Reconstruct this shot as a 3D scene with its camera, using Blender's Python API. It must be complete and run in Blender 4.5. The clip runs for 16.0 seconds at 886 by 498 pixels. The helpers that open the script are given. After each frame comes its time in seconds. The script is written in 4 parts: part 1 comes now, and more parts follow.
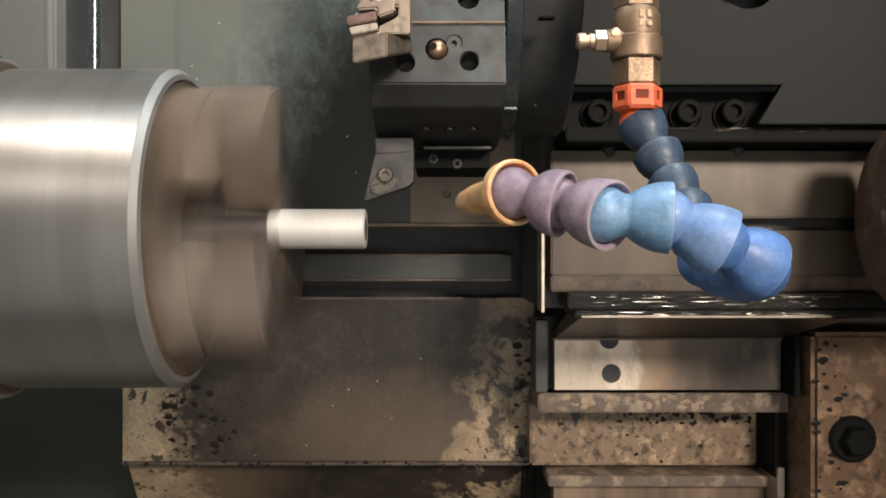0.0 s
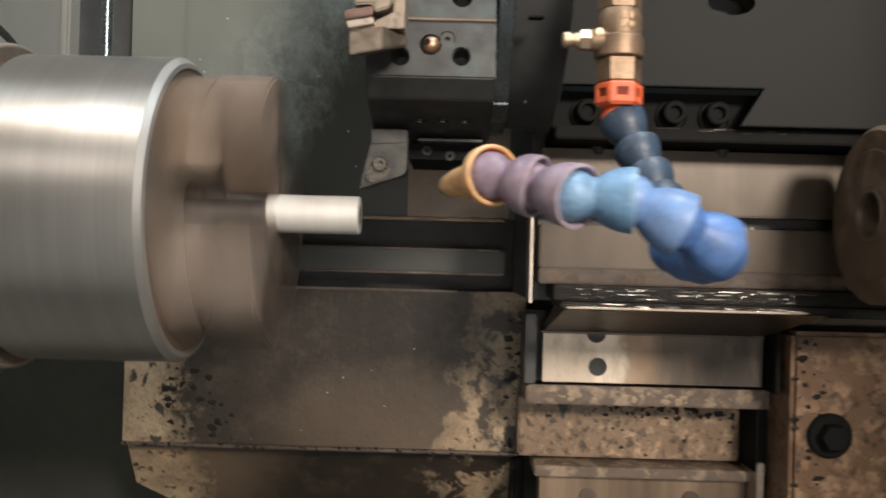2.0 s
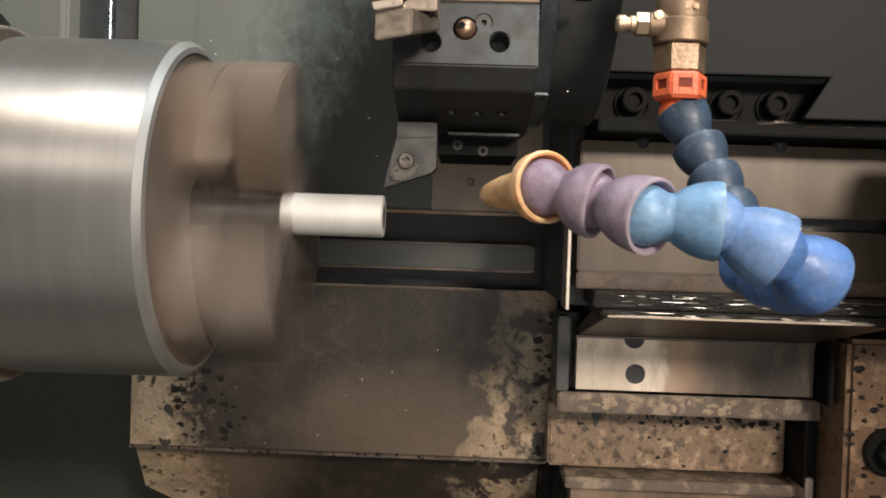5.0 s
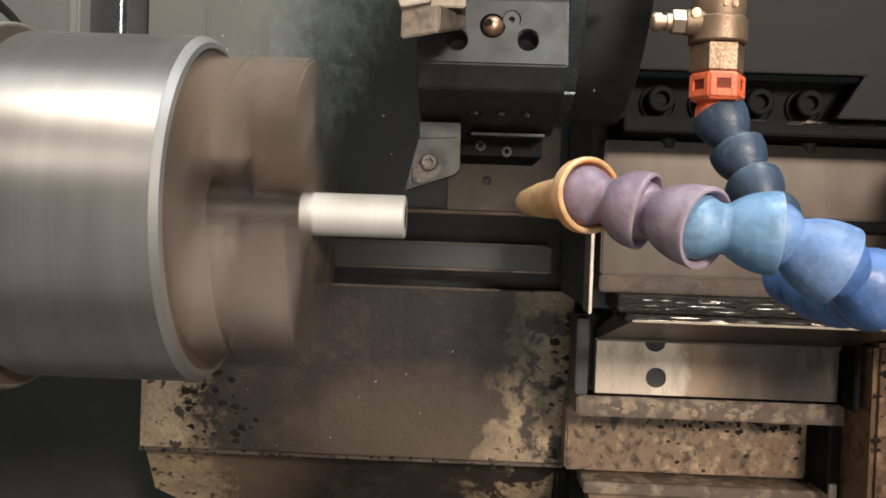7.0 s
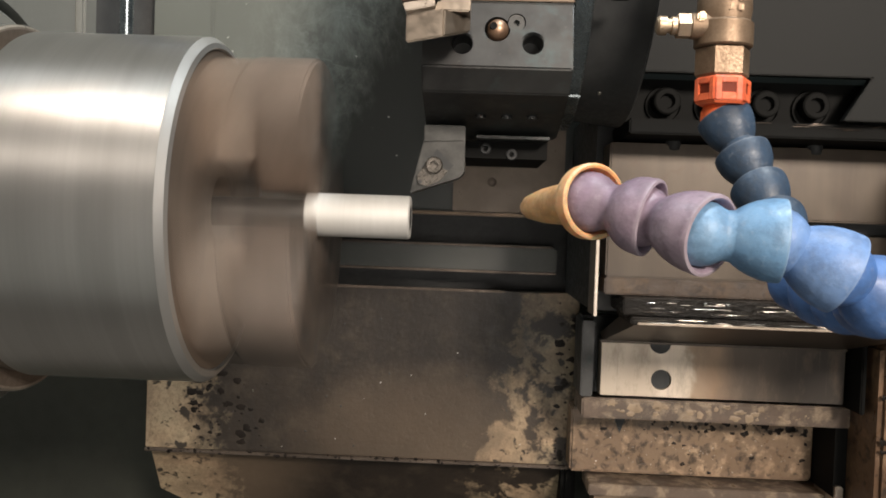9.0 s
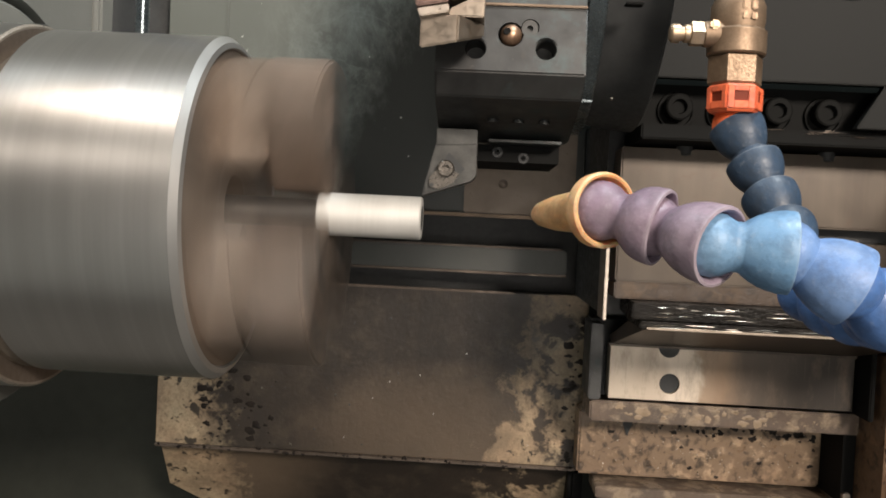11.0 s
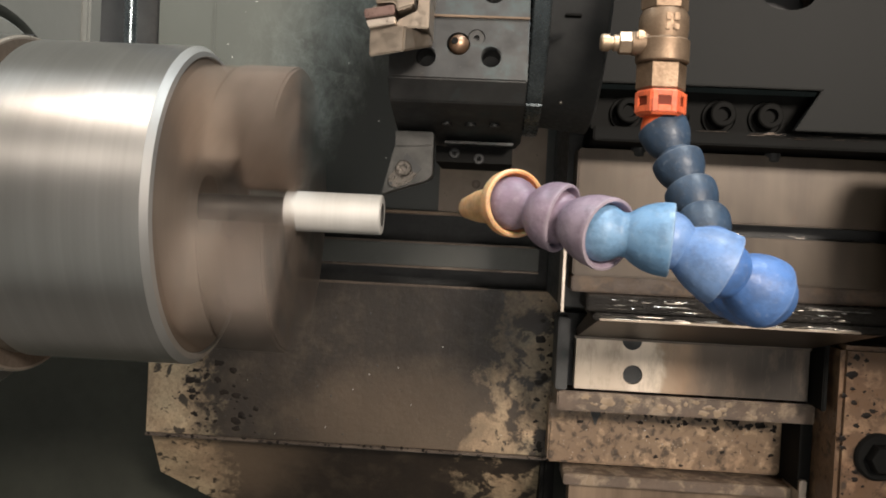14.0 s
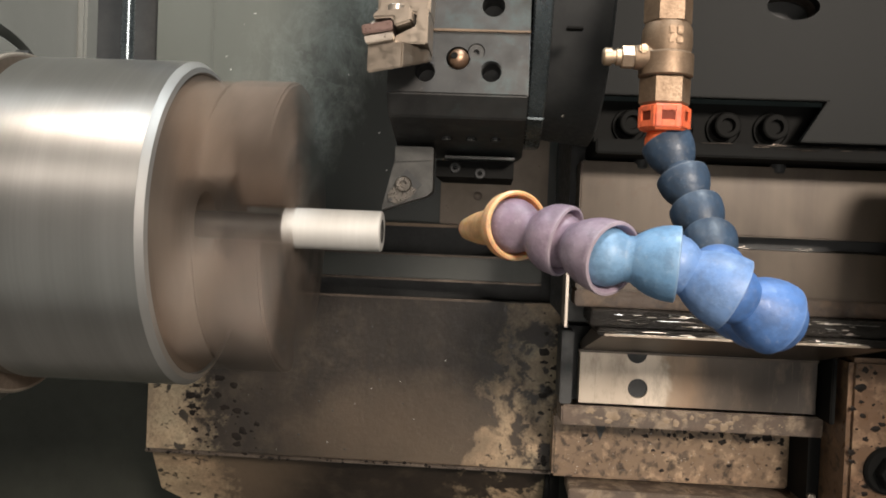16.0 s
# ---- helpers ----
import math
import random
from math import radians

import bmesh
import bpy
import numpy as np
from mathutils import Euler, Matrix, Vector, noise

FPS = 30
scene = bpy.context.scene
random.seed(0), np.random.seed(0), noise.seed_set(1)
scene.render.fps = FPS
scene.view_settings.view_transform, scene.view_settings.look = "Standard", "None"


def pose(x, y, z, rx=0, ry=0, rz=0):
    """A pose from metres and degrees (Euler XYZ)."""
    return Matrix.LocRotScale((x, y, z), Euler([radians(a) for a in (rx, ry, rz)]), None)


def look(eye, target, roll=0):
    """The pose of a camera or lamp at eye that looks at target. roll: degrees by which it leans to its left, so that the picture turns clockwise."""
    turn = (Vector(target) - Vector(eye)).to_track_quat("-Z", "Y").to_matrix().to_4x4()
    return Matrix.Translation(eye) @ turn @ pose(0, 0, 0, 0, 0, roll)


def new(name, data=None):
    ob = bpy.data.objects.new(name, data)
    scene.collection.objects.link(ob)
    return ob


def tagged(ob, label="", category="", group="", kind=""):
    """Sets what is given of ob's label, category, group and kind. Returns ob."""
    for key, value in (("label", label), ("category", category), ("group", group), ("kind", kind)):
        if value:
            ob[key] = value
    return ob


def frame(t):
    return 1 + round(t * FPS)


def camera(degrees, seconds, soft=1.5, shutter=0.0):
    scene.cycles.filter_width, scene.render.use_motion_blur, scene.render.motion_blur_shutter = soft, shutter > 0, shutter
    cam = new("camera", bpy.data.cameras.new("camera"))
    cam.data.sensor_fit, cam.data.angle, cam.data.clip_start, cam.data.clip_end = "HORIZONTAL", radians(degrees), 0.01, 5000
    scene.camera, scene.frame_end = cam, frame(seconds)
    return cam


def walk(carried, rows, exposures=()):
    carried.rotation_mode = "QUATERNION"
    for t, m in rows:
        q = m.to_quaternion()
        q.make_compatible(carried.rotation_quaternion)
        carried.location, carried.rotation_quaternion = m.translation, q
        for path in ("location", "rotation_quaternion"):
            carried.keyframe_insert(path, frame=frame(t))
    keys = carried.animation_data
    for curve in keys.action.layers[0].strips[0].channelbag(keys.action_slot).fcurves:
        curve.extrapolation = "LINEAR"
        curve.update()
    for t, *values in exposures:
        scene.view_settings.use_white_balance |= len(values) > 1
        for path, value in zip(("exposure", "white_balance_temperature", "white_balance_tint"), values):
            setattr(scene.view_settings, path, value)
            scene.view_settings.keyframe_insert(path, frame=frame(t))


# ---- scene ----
cam = camera(54.0, 16.0, soft=1.8, shutter=0.75)
METRES, EYE, TILT = 0.36, 1.45, -40.0
# the slant-bed frame: x along the spindle, y into the machine, z up the slanted bed
BED = pose(0, 0, EYE, TILT, 0, 0)
ROWS = [
    (0.0, 0.0, 0.0, 0.0, -0.0, 0.0, 0.0),
    (0.5, -0.0034, 0.0077, 0.0013, -0.17, 0.18, 0.01),
    (1.0, -0.0189, 0.0239, -0.0017, 0.04, 0.23, 0.05),
    (1.5, -0.0313, -0.0119, -0.0158, 0.03, 0.27, 0.06),
    (2.0, 0.0286, -0.0664, -0.0321, 0.38, 0.39, -1.5),
    (2.5, 0.1627, -0.151, -0.0441, 3.68, 0.32, -3.05),
    (3.0, 0.165, -0.1375, -0.0409, 4.94, -0.14, -3.46),
    (3.5, 0.1355, -0.0643, -0.0161, 2.39, -0.36, -2.24),
    (4.0, 0.1133, -0.0194, -0.0087, 1.27, -0.55, -1.6),
    (4.5, 0.0302, 0.0412, -0.0004, 1.3, -0.85, -1.74),
    (7.0, -0.0357, 0.1192, 0.0277, 1.54, -1.55, -2.0),
    (7.5, -0.0372, 0.1162, 0.0293, 1.66, -1.55, -1.94),
    (8.0, -0.0341, 0.1175, 0.0316, 1.75, -1.6, -1.97),
    (8.5, -0.0343, 0.1205, 0.034, 1.85, -1.64, -2.01),
    (11.0, -0.0359, 0.1125, 0.0431, 2.59, -1.85, -2.79),
    (11.5, 0.0123, 0.1346, 0.0699, 4.58, -2.17, -4.82),
    (12.0, 0.0401, 0.1093, 0.0786, 5.77, -2.0, -5.18),
    (12.5, 0.0517, 0.0985, 0.0774, 6.14, -1.87, -5.1),
    (13.0, 0.0699, 0.0778, 0.0656, 5.81, -1.83, -4.77),
    (13.5, 0.0703, 0.0334, 0.0313, 3.84, -1.75, -3.31),
    (14.0, 0.0531, 0.0208, 0.0352, 3.18, -1.65, -2.76),
    (14.5, 0.037, 0.0493, 0.0459, 3.05, -1.54, -2.66),
    (15.0, 0.0472, 0.0607, 0.0561, 3.14, -1.46, -2.55),
    (15.5, 0.0506, 0.0566, 0.0529, 3.25, -1.4, -2.45),
    (16.0, 0.0543, 0.0447, 0.054, 3.37, -1.33, -2.34),
]
walk(cam, [(t, BED @ pose(METRES * x, METRES * y, METRES * z, 90 + pitch, roll, yaw)) for t, x, y, z, yaw, pitch, roll in ROWS])

# ---- light ----
world = bpy.data.worlds.new("shop")
scene.world = world
world.use_nodes = True
world.node_tree.nodes["Background"].inputs["Color"].default_value = (0.75, 0.82, 0.9, 1)
world.node_tree.nodes["Background"].inputs["Strength"].default_value = 0.10


def area_lamp(name, eye, target, wide, high, watts, color):
    data = bpy.data.lights.new(name, "AREA")
    data.shape, data.size, data.size_y, data.energy, data.color = "RECTANGLE", wide, high, watts, color
    lamp = new(name, data)
    lamp.matrix_world = BED @ look(eye, target)
    return lamp


area_lamp("work_light", (0.85, -1.50, 0.78), (-0.03, 0.62, -0.03), 0.40, 0.32, 70.0, (1.0, 0.88, 0.77))
area_lamp("overhead_light", (0.45, 0.10, 1.65), (-0.05, 0.50, 0.0), 0.40, 0.26, 30.0, (0.90, 0.97, 1.0))
area_lamp("cool_ceiling_tube", (-0.92, 0.57, 1.70), (-0.20, 0.48, 0.08), 1.1, 0.05, 13.0, (0.76, 0.92, 1.0))
area_lamp("warm_ceiling_tube", (-0.88, -0.20, 1.45), (-0.20, 0.45, 0.06), 1.1, 0.05, 7.0, (1.0, 0.86, 0.74))
# unseen soft lamp added as warm fill from the left
area_lamp("left_fill", (-1.05, -1.40, 1.05), (-0.10, 0.55, 0.0), 0.9, 0.35, 3.0, (1.0, 0.88, 0.78))
# unseen lamp added low in front to lift gaps and undersides
area_lamp("front_fill", (0.20, -1.30, -0.25), (0.10, 0.75, -0.12), 0.9, 0.6, 7.0, (1.0, 0.92, 0.84))
scene.view_settings.exposure = 0.0


# ---- materials ----
def rgb(c):
    return (c[0], c[1], c[2], 1)


class Nodes:
    """A principled material with small helpers for its colour, gloss and relief."""

    def __init__(self, name, rough=0.5, metal=0.0, spec=0.5):
        self.mat = bpy.data.materials.new(name)
        self.mat.use_nodes = True
        self.tree = self.mat.node_tree
        self.bsdf = self.tree.nodes["Principled BSDF"]
        self.bsdf.inputs["Roughness"].default_value = rough
        self.bsdf.inputs["Metallic"].default_value = metal
        self.bsdf.inputs["Specular IOR Level"].default_value = spec
        self.coord = self.tree.nodes.new("ShaderNodeTexCoord").outputs["Object"]

    def link(self, a, b):
        self.tree.links.new(a, b)

    def noise(self, scale, detail=6, stretch=(1, 1, 1), rough=0.6, distort=0.0):
        m = self.tree.nodes.new("ShaderNodeMapping")
        m.inputs["Scale"].default_value = stretch
        self.link(self.coord, m.inputs["Vector"])
        n = self.tree.nodes.new("ShaderNodeTexNoise")
        n.inputs["Scale"].default_value, n.inputs["Detail"].default_value = scale, detail
        n.inputs["Roughness"].default_value, n.inputs["Distortion"].default_value = rough, distort
        self.link(m.outputs["Vector"], n.inputs["Vector"])
        return n.outputs["Fac"]

    def ramp(self, fac, stops):
        r = self.tree.nodes.new("ShaderNodeValToRGB")
        while len(r.color_ramp.elements) < len(stops):
            r.color_ramp.elements.new(0.5)
        for e, (p, c) in zip(r.color_ramp.elements, stops):
            e.position, e.color = p, rgb(c) if hasattr(c, "__len__") else (c, c, c, 1)
        self.link(fac, r.inputs["Fac"])
        return r.outputs["Color"]

    def mix(self, fac, a, b):
        n = self.tree.nodes.new("ShaderNodeMix")
        n.data_type = "RGBA"
        for v, k in ((fac, 0), (a, 6), (b, 7)):
            if hasattr(v, "is_linked"):
                self.link(v, n.inputs[k])
            else:
                n.inputs[k].default_value = v if k == 0 else rgb(v)
        return n.outputs[2]

    def math(self, op, a, b):
        n = self.tree.nodes.new("ShaderNodeMath")
        n.operation = op
        for v, k in ((a, 0), (b, 1)):
            if hasattr(v, "is_linked"):
                self.link(v, n.inputs[k])
            else:
                n.inputs[k].default_value = v
        return n.outputs[0]

    def axis(self, k):
        n = self.tree.nodes.new("ShaderNodeSeparateXYZ")
        self.link(self.coord, n.inputs[0])
        return n.outputs[k]

    def wobble(self, value, fac, amount):
        """A value shifted by a noise, up and down by half the amount."""
        return self.math("ADD", value, self.math("MULTIPLY", self.math("SUBTRACT", fac, 0.5), amount))

    def around(self, x, z, squeeze):
        """Distance from a place on an upright sheet, with x squeezed."""
        dx = self.math("MULTIPLY", self.math("SUBTRACT", self.axis("X"), x), squeeze)
        dz = self.math("SUBTRACT", self.axis("Z"), z)
        return self.math("SQRT", self.math("ADD", self.math("MULTIPLY", dx, dx), self.math("MULTIPLY", dz, dz)), 0.0)

    def color(self, c):
        if hasattr(c, "is_linked"):
            self.link(c, self.bsdf.inputs["Base Color"])
        else:
            self.bsdf.inputs["Base Color"].default_value = rgb(c)
        return self

    def gloss(self, fac, lo, hi):
        n = self.tree.nodes.new("ShaderNodeMapRange")
        n.inputs["From Min"].default_value, n.inputs["From Max"].default_value = 0.3, 0.7
        n.inputs["To Min"].default_value, n.inputs["To Max"].default_value = lo, hi
        self.link(fac, n.inputs["Value"])
        self.link(n.outputs["Result"], self.bsdf.inputs["Roughness"])
        return self

    def bump(self, fac, depth, strength=1.0):
        n = self.tree.nodes.new("ShaderNodeBump")
        n.inputs["Distance"].default_value, n.inputs["Strength"].default_value = depth, strength
        self.link(fac, n.inputs["Height"])
        self.link(n.outputs["Normal"], self.bsdf.inputs["Normal"])
        return self


def worn(name, dark, light, scale, rough, metal=0.0, depth=0.00008, stretch=(1, 1, 1), spec=0.5):
    """A surface whose colour wanders between two tones at two scales."""
    n = Nodes(name, rough, metal, spec)
    big, fine = n.noise(scale, 5, stretch), n.noise(scale * 9, 4, stretch)
    n.color(n.mix(n.ramp(fine, [(0.25, 0.0), (0.8, 0.45)]), n.ramp(big, [(0.3, dark), (0.7, light)]), dark))
    n.gloss(fine, max(rough - 0.1, 0.05), min(rough + 0.15, 1.0))
    if depth:
        n.bump(fine, depth)
    return n.mat


def mottled(name, paint, worn_paint, dirt, rough=0.45, amount=0.5, scale=28):
    """Old machine paint eaten by coolant: paint, brown bare blotches, and dark specks that gather in clusters."""
    n = Nodes(name, rough, 0.0, 0.35)
    low, big = n.noise(scale * 0.22, 5, rough=0.6, distort=0.3), n.noise(scale * 0.5, 7, rough=0.7, distort=0.3)
    mid, fine = n.noise(scale * 1.3, 6, rough=0.62, distort=0.25), n.noise(scale * 6, 5, rough=0.7)
    base = n.mix(n.ramp(big, [(0.36, 0.0), (0.62, 1.0)]), paint, worn_paint)
    base = n.mix(n.ramp(fine, [(0.35, 0.0), (0.75, 0.4)]), base, tuple(0.5 * c for c in worn_paint))
    brown = tuple(0.45 * a + 0.55 * b for a, b in zip(worn_paint, dirt))
    base = n.mix(n.ramp(n.wobble(mid, low, 0.45), [(amount + 0.08, 0.85), (amount + 0.2, 0.0)]), base, brown)
    base = n.mix(n.ramp(n.wobble(n.noise(scale * 2.1, 5, rough=0.6, distort=0.4), low, 0.5), [(amount - 0.10, 0.8), (amount + 0.03, 0.0)]), base, dirt)
    n.color(base)
    n.gloss(mid, 0.22, rough + 0.25)
    n.bump(mid, 0.0008)
    return n.mat


def turned(name, dark, light, rough, rings=500):
    """Lathe-turned steel: fine rings round the x axis."""
    n = Nodes(name, rough, 1.0)
    ring, cloud = n.noise(rings, 3, (1, 0.01, 0.01)), n.noise(60, 4, (1, 0.15, 0.15))
    n.color(n.mix(n.ramp(ring, [(0.3, 0.0), (0.7, 0.30)]), n.ramp(cloud, [(0.3, dark), (0.7, light)]), dark))
    n.gloss(ring, rough - 0.02, rough + 0.02)
    n.bump(ring, 0.000008)
    return n.mat


def scuffed(name, dark, light, scratch):
    """Sheet paint with a cloudy tone and a few pale specks."""
    n = Nodes(name, 0.42)
    big, fine, smear = n.noise(5, 4, (1, 1, 0.5)), n.noise(160, 4), n.noise(13, 9, (1, 1, 0.6), 0.75, 0.3)
    base = n.mix(n.ramp(big, [(0.3, 0.0), (0.7, 1.0)]), dark, light)
    base = n.mix(n.ramp(smear, [(0.52, 0.0), (0.72, 0.3)]), base, tuple(0.6 * c for c in scratch))
    n.color(n.mix(n.ramp(fine, [(0.66, 0.0), (0.76, 0.25)]), base, scratch))
    n.gloss(smear, 0.30, 0.5)
    n.bump(fine, 0.00008)
    return n.mat


def half_shadowed(name, shadowed, dusty, streak):
    """Dark sheet paint with the turret's shadow painted in; grey coolant haze on the other side, pale smears along the
    ragged border.
    """
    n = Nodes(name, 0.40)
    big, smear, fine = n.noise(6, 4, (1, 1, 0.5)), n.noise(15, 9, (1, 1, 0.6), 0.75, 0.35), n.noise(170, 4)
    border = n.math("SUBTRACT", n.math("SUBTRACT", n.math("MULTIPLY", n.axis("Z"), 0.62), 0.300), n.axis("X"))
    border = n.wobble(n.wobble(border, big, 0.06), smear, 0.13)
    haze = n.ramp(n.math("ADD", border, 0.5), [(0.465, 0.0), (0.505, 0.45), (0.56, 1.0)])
    base = n.mix(haze, shadowed, n.mix(n.ramp(big, [(0.3, 0.0), (0.7, 1.0)]), dusty, tuple(1.25 * c for c in dusty)))
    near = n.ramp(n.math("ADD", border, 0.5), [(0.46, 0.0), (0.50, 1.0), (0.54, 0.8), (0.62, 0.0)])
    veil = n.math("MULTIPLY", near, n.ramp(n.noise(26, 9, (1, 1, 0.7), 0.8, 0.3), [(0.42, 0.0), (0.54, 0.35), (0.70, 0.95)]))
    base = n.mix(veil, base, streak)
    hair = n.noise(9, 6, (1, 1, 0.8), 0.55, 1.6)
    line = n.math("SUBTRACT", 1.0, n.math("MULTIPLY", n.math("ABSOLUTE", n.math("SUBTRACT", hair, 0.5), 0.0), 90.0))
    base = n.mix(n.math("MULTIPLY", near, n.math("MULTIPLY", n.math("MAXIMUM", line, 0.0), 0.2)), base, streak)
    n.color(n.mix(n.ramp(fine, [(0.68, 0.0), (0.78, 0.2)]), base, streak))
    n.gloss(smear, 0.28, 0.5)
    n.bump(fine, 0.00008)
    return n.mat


def pan_paint(name, pale_at=(0.060, 0.012), left_end=-0.138, right_end=0.112):
    """Dark oil film whose one paler patch paints lit against shaded cover; cream paint, flaked and specked, survives at
    both ends.
    """
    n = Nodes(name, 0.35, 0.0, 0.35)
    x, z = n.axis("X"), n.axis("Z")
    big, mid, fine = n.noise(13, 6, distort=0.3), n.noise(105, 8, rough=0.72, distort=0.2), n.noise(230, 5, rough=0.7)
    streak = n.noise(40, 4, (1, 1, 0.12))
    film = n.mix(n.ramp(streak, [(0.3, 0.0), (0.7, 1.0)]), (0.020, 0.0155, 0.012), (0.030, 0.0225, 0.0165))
    patch = n.wobble(n.around(pale_at[0], pale_at[1], 0.62), big, 0.07)
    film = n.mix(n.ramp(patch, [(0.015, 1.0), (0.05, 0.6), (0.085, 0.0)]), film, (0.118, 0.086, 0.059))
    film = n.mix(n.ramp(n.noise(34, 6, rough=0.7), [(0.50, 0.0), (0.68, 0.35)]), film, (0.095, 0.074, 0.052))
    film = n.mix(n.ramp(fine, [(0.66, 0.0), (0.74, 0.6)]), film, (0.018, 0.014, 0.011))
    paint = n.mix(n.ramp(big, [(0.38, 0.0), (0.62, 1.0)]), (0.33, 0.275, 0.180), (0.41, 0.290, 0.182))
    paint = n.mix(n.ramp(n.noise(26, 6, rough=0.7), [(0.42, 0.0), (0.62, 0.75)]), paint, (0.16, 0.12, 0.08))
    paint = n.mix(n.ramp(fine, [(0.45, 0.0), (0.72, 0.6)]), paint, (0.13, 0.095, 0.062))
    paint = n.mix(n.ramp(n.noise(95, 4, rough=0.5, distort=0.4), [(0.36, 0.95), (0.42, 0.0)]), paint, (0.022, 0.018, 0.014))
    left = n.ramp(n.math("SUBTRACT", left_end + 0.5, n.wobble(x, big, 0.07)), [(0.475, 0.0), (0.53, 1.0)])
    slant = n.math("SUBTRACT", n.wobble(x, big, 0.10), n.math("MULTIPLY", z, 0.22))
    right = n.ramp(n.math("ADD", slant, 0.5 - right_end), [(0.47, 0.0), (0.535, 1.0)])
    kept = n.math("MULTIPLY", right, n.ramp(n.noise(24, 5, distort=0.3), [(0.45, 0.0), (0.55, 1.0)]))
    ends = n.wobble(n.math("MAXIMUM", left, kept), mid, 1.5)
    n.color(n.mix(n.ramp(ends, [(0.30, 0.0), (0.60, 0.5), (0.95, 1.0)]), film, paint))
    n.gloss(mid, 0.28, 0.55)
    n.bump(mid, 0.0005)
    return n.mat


def plain_paint(name, base, rough, spec):
    """Even sprayed paint with only a faint fine grain."""
    n = Nodes(name, rough, 0.0, spec)
    fine = n.noise(900, 3)
    n.color(n.mix(n.ramp(fine, [(0.3, 0.0), (0.7, 0.25)]), base, tuple(0.8 * c for c in base)))
    n.bump(fine, 0.00003)
    return n.mat


def wiped(name, dark, light, rough, metal):
    """Ground steel wiped with an oily rag: soft upright bands, a few fine scratches."""
    n = Nodes(name, rough, metal)
    band, cloud, line = n.noise(34, 4, (1, 1, 0.07)), n.noise(7, 4, (1, 1, 0.5)), n.noise(500, 2, (1, 1, 0.02))
    tone = n.mix(n.ramp(cloud, [(0.35, 0.0), (0.65, 0.6)]), n.ramp(band, [(0.33, dark), (0.66, light)]), dark)
    n.color(n.mix(n.ramp(line, [(0.60, 0.0), (0.75, 0.3)]), tone, dark))
    return n.mat


def shade_banded_plate(name):
    """One ground plate: pale wiped steel, then brown; shade is painted rightwards in uneven upright bands."""
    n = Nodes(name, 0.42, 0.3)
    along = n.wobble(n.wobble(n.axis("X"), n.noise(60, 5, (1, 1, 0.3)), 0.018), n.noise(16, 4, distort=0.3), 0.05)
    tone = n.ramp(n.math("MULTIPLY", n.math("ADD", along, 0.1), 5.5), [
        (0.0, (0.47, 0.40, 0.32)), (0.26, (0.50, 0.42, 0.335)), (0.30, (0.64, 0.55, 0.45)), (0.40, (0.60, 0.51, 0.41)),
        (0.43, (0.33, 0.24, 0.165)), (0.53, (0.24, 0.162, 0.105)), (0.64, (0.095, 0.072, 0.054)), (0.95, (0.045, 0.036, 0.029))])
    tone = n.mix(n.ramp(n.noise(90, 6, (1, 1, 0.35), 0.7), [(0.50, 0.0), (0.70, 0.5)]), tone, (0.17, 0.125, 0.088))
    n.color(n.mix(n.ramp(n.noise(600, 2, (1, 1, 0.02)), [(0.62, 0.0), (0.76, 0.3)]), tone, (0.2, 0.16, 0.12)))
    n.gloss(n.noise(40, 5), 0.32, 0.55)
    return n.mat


def way_steel(name):
    """Ground bed way under a brown oil film: soft cloudy tone, upright wipe marks, a few dark pits."""
    n = Nodes(name, 0.36, 0.35)
    cloud, band, line = n.noise(9, 5, (1, 1, 0.6), 0.6, 0.3), n.noise(40, 4, (1, 1, 0.12)), n.noise(380, 3, (1, 1, 0.04))
    tone = n.mix(n.ramp(cloud, [(0.34, 0.0), (0.66, 1.0)]), (0.041, 0.030, 0.021), (0.086, 0.064, 0.044))
    tone = n.mix(n.ramp(band, [(0.40, 0.0), (0.70, 0.45)]), tone, (0.100, 0.078, 0.056))
    tone = n.mix(n.ramp(line, [(0.60, 0.0), (0.75, 0.25)]), tone, (0.08, 0.055, 0.036))
    rust = n.wobble(n.noise(75, 7, rough=0.7), n.noise(11, 4), 0.7)
    tone = n.mix(n.ramp(rust, [(0.60, 0.0), (0.76, 0.8)]), tone, (0.062, 0.038, 0.024))
    n.color(tone)
    n.gloss(cloud, 0.28, 0.46)
    n.bump(line, 0.00004)
    return n.mat


def oxidised(name):
    """Blackened tool steel with teal coolant stains, brown grime and fine scratches."""
    n = Nodes(name, 0.42, 0.5)
    big, mid, fine = n.noise(22, 6, rough=0.65, distort=0.3), n.noise(70, 7, rough=0.7), n.noise(320, 4)
    tone = n.ramp(big, [(0.32, (0.033, 0.033, 0.033)), (0.68, (0.068, 0.068, 0.066))])
    tone = n.mix(n.ramp(n.wobble(mid, n.noise(12, 4), 0.6), [(0.56, 0.0), (0.74, 0.6)]), tone, (0.070, 0.100, 0.100))
    tone = n.mix(n.ramp(n.noise(48, 6, rough=0.7), [(0.58, 0.0), (0.72, 0.5)]), tone, (0.055, 0.042, 0.033))
    n.color(n.mix(n.ramp(fine, [(0.64, 0.0), (0.76, 0.35)]), tone, (0.14, 0.135, 0.125)))
    n.gloss(mid, 0.32, 0.58)
    n.bump(fine, 0.00006)
    return n.mat


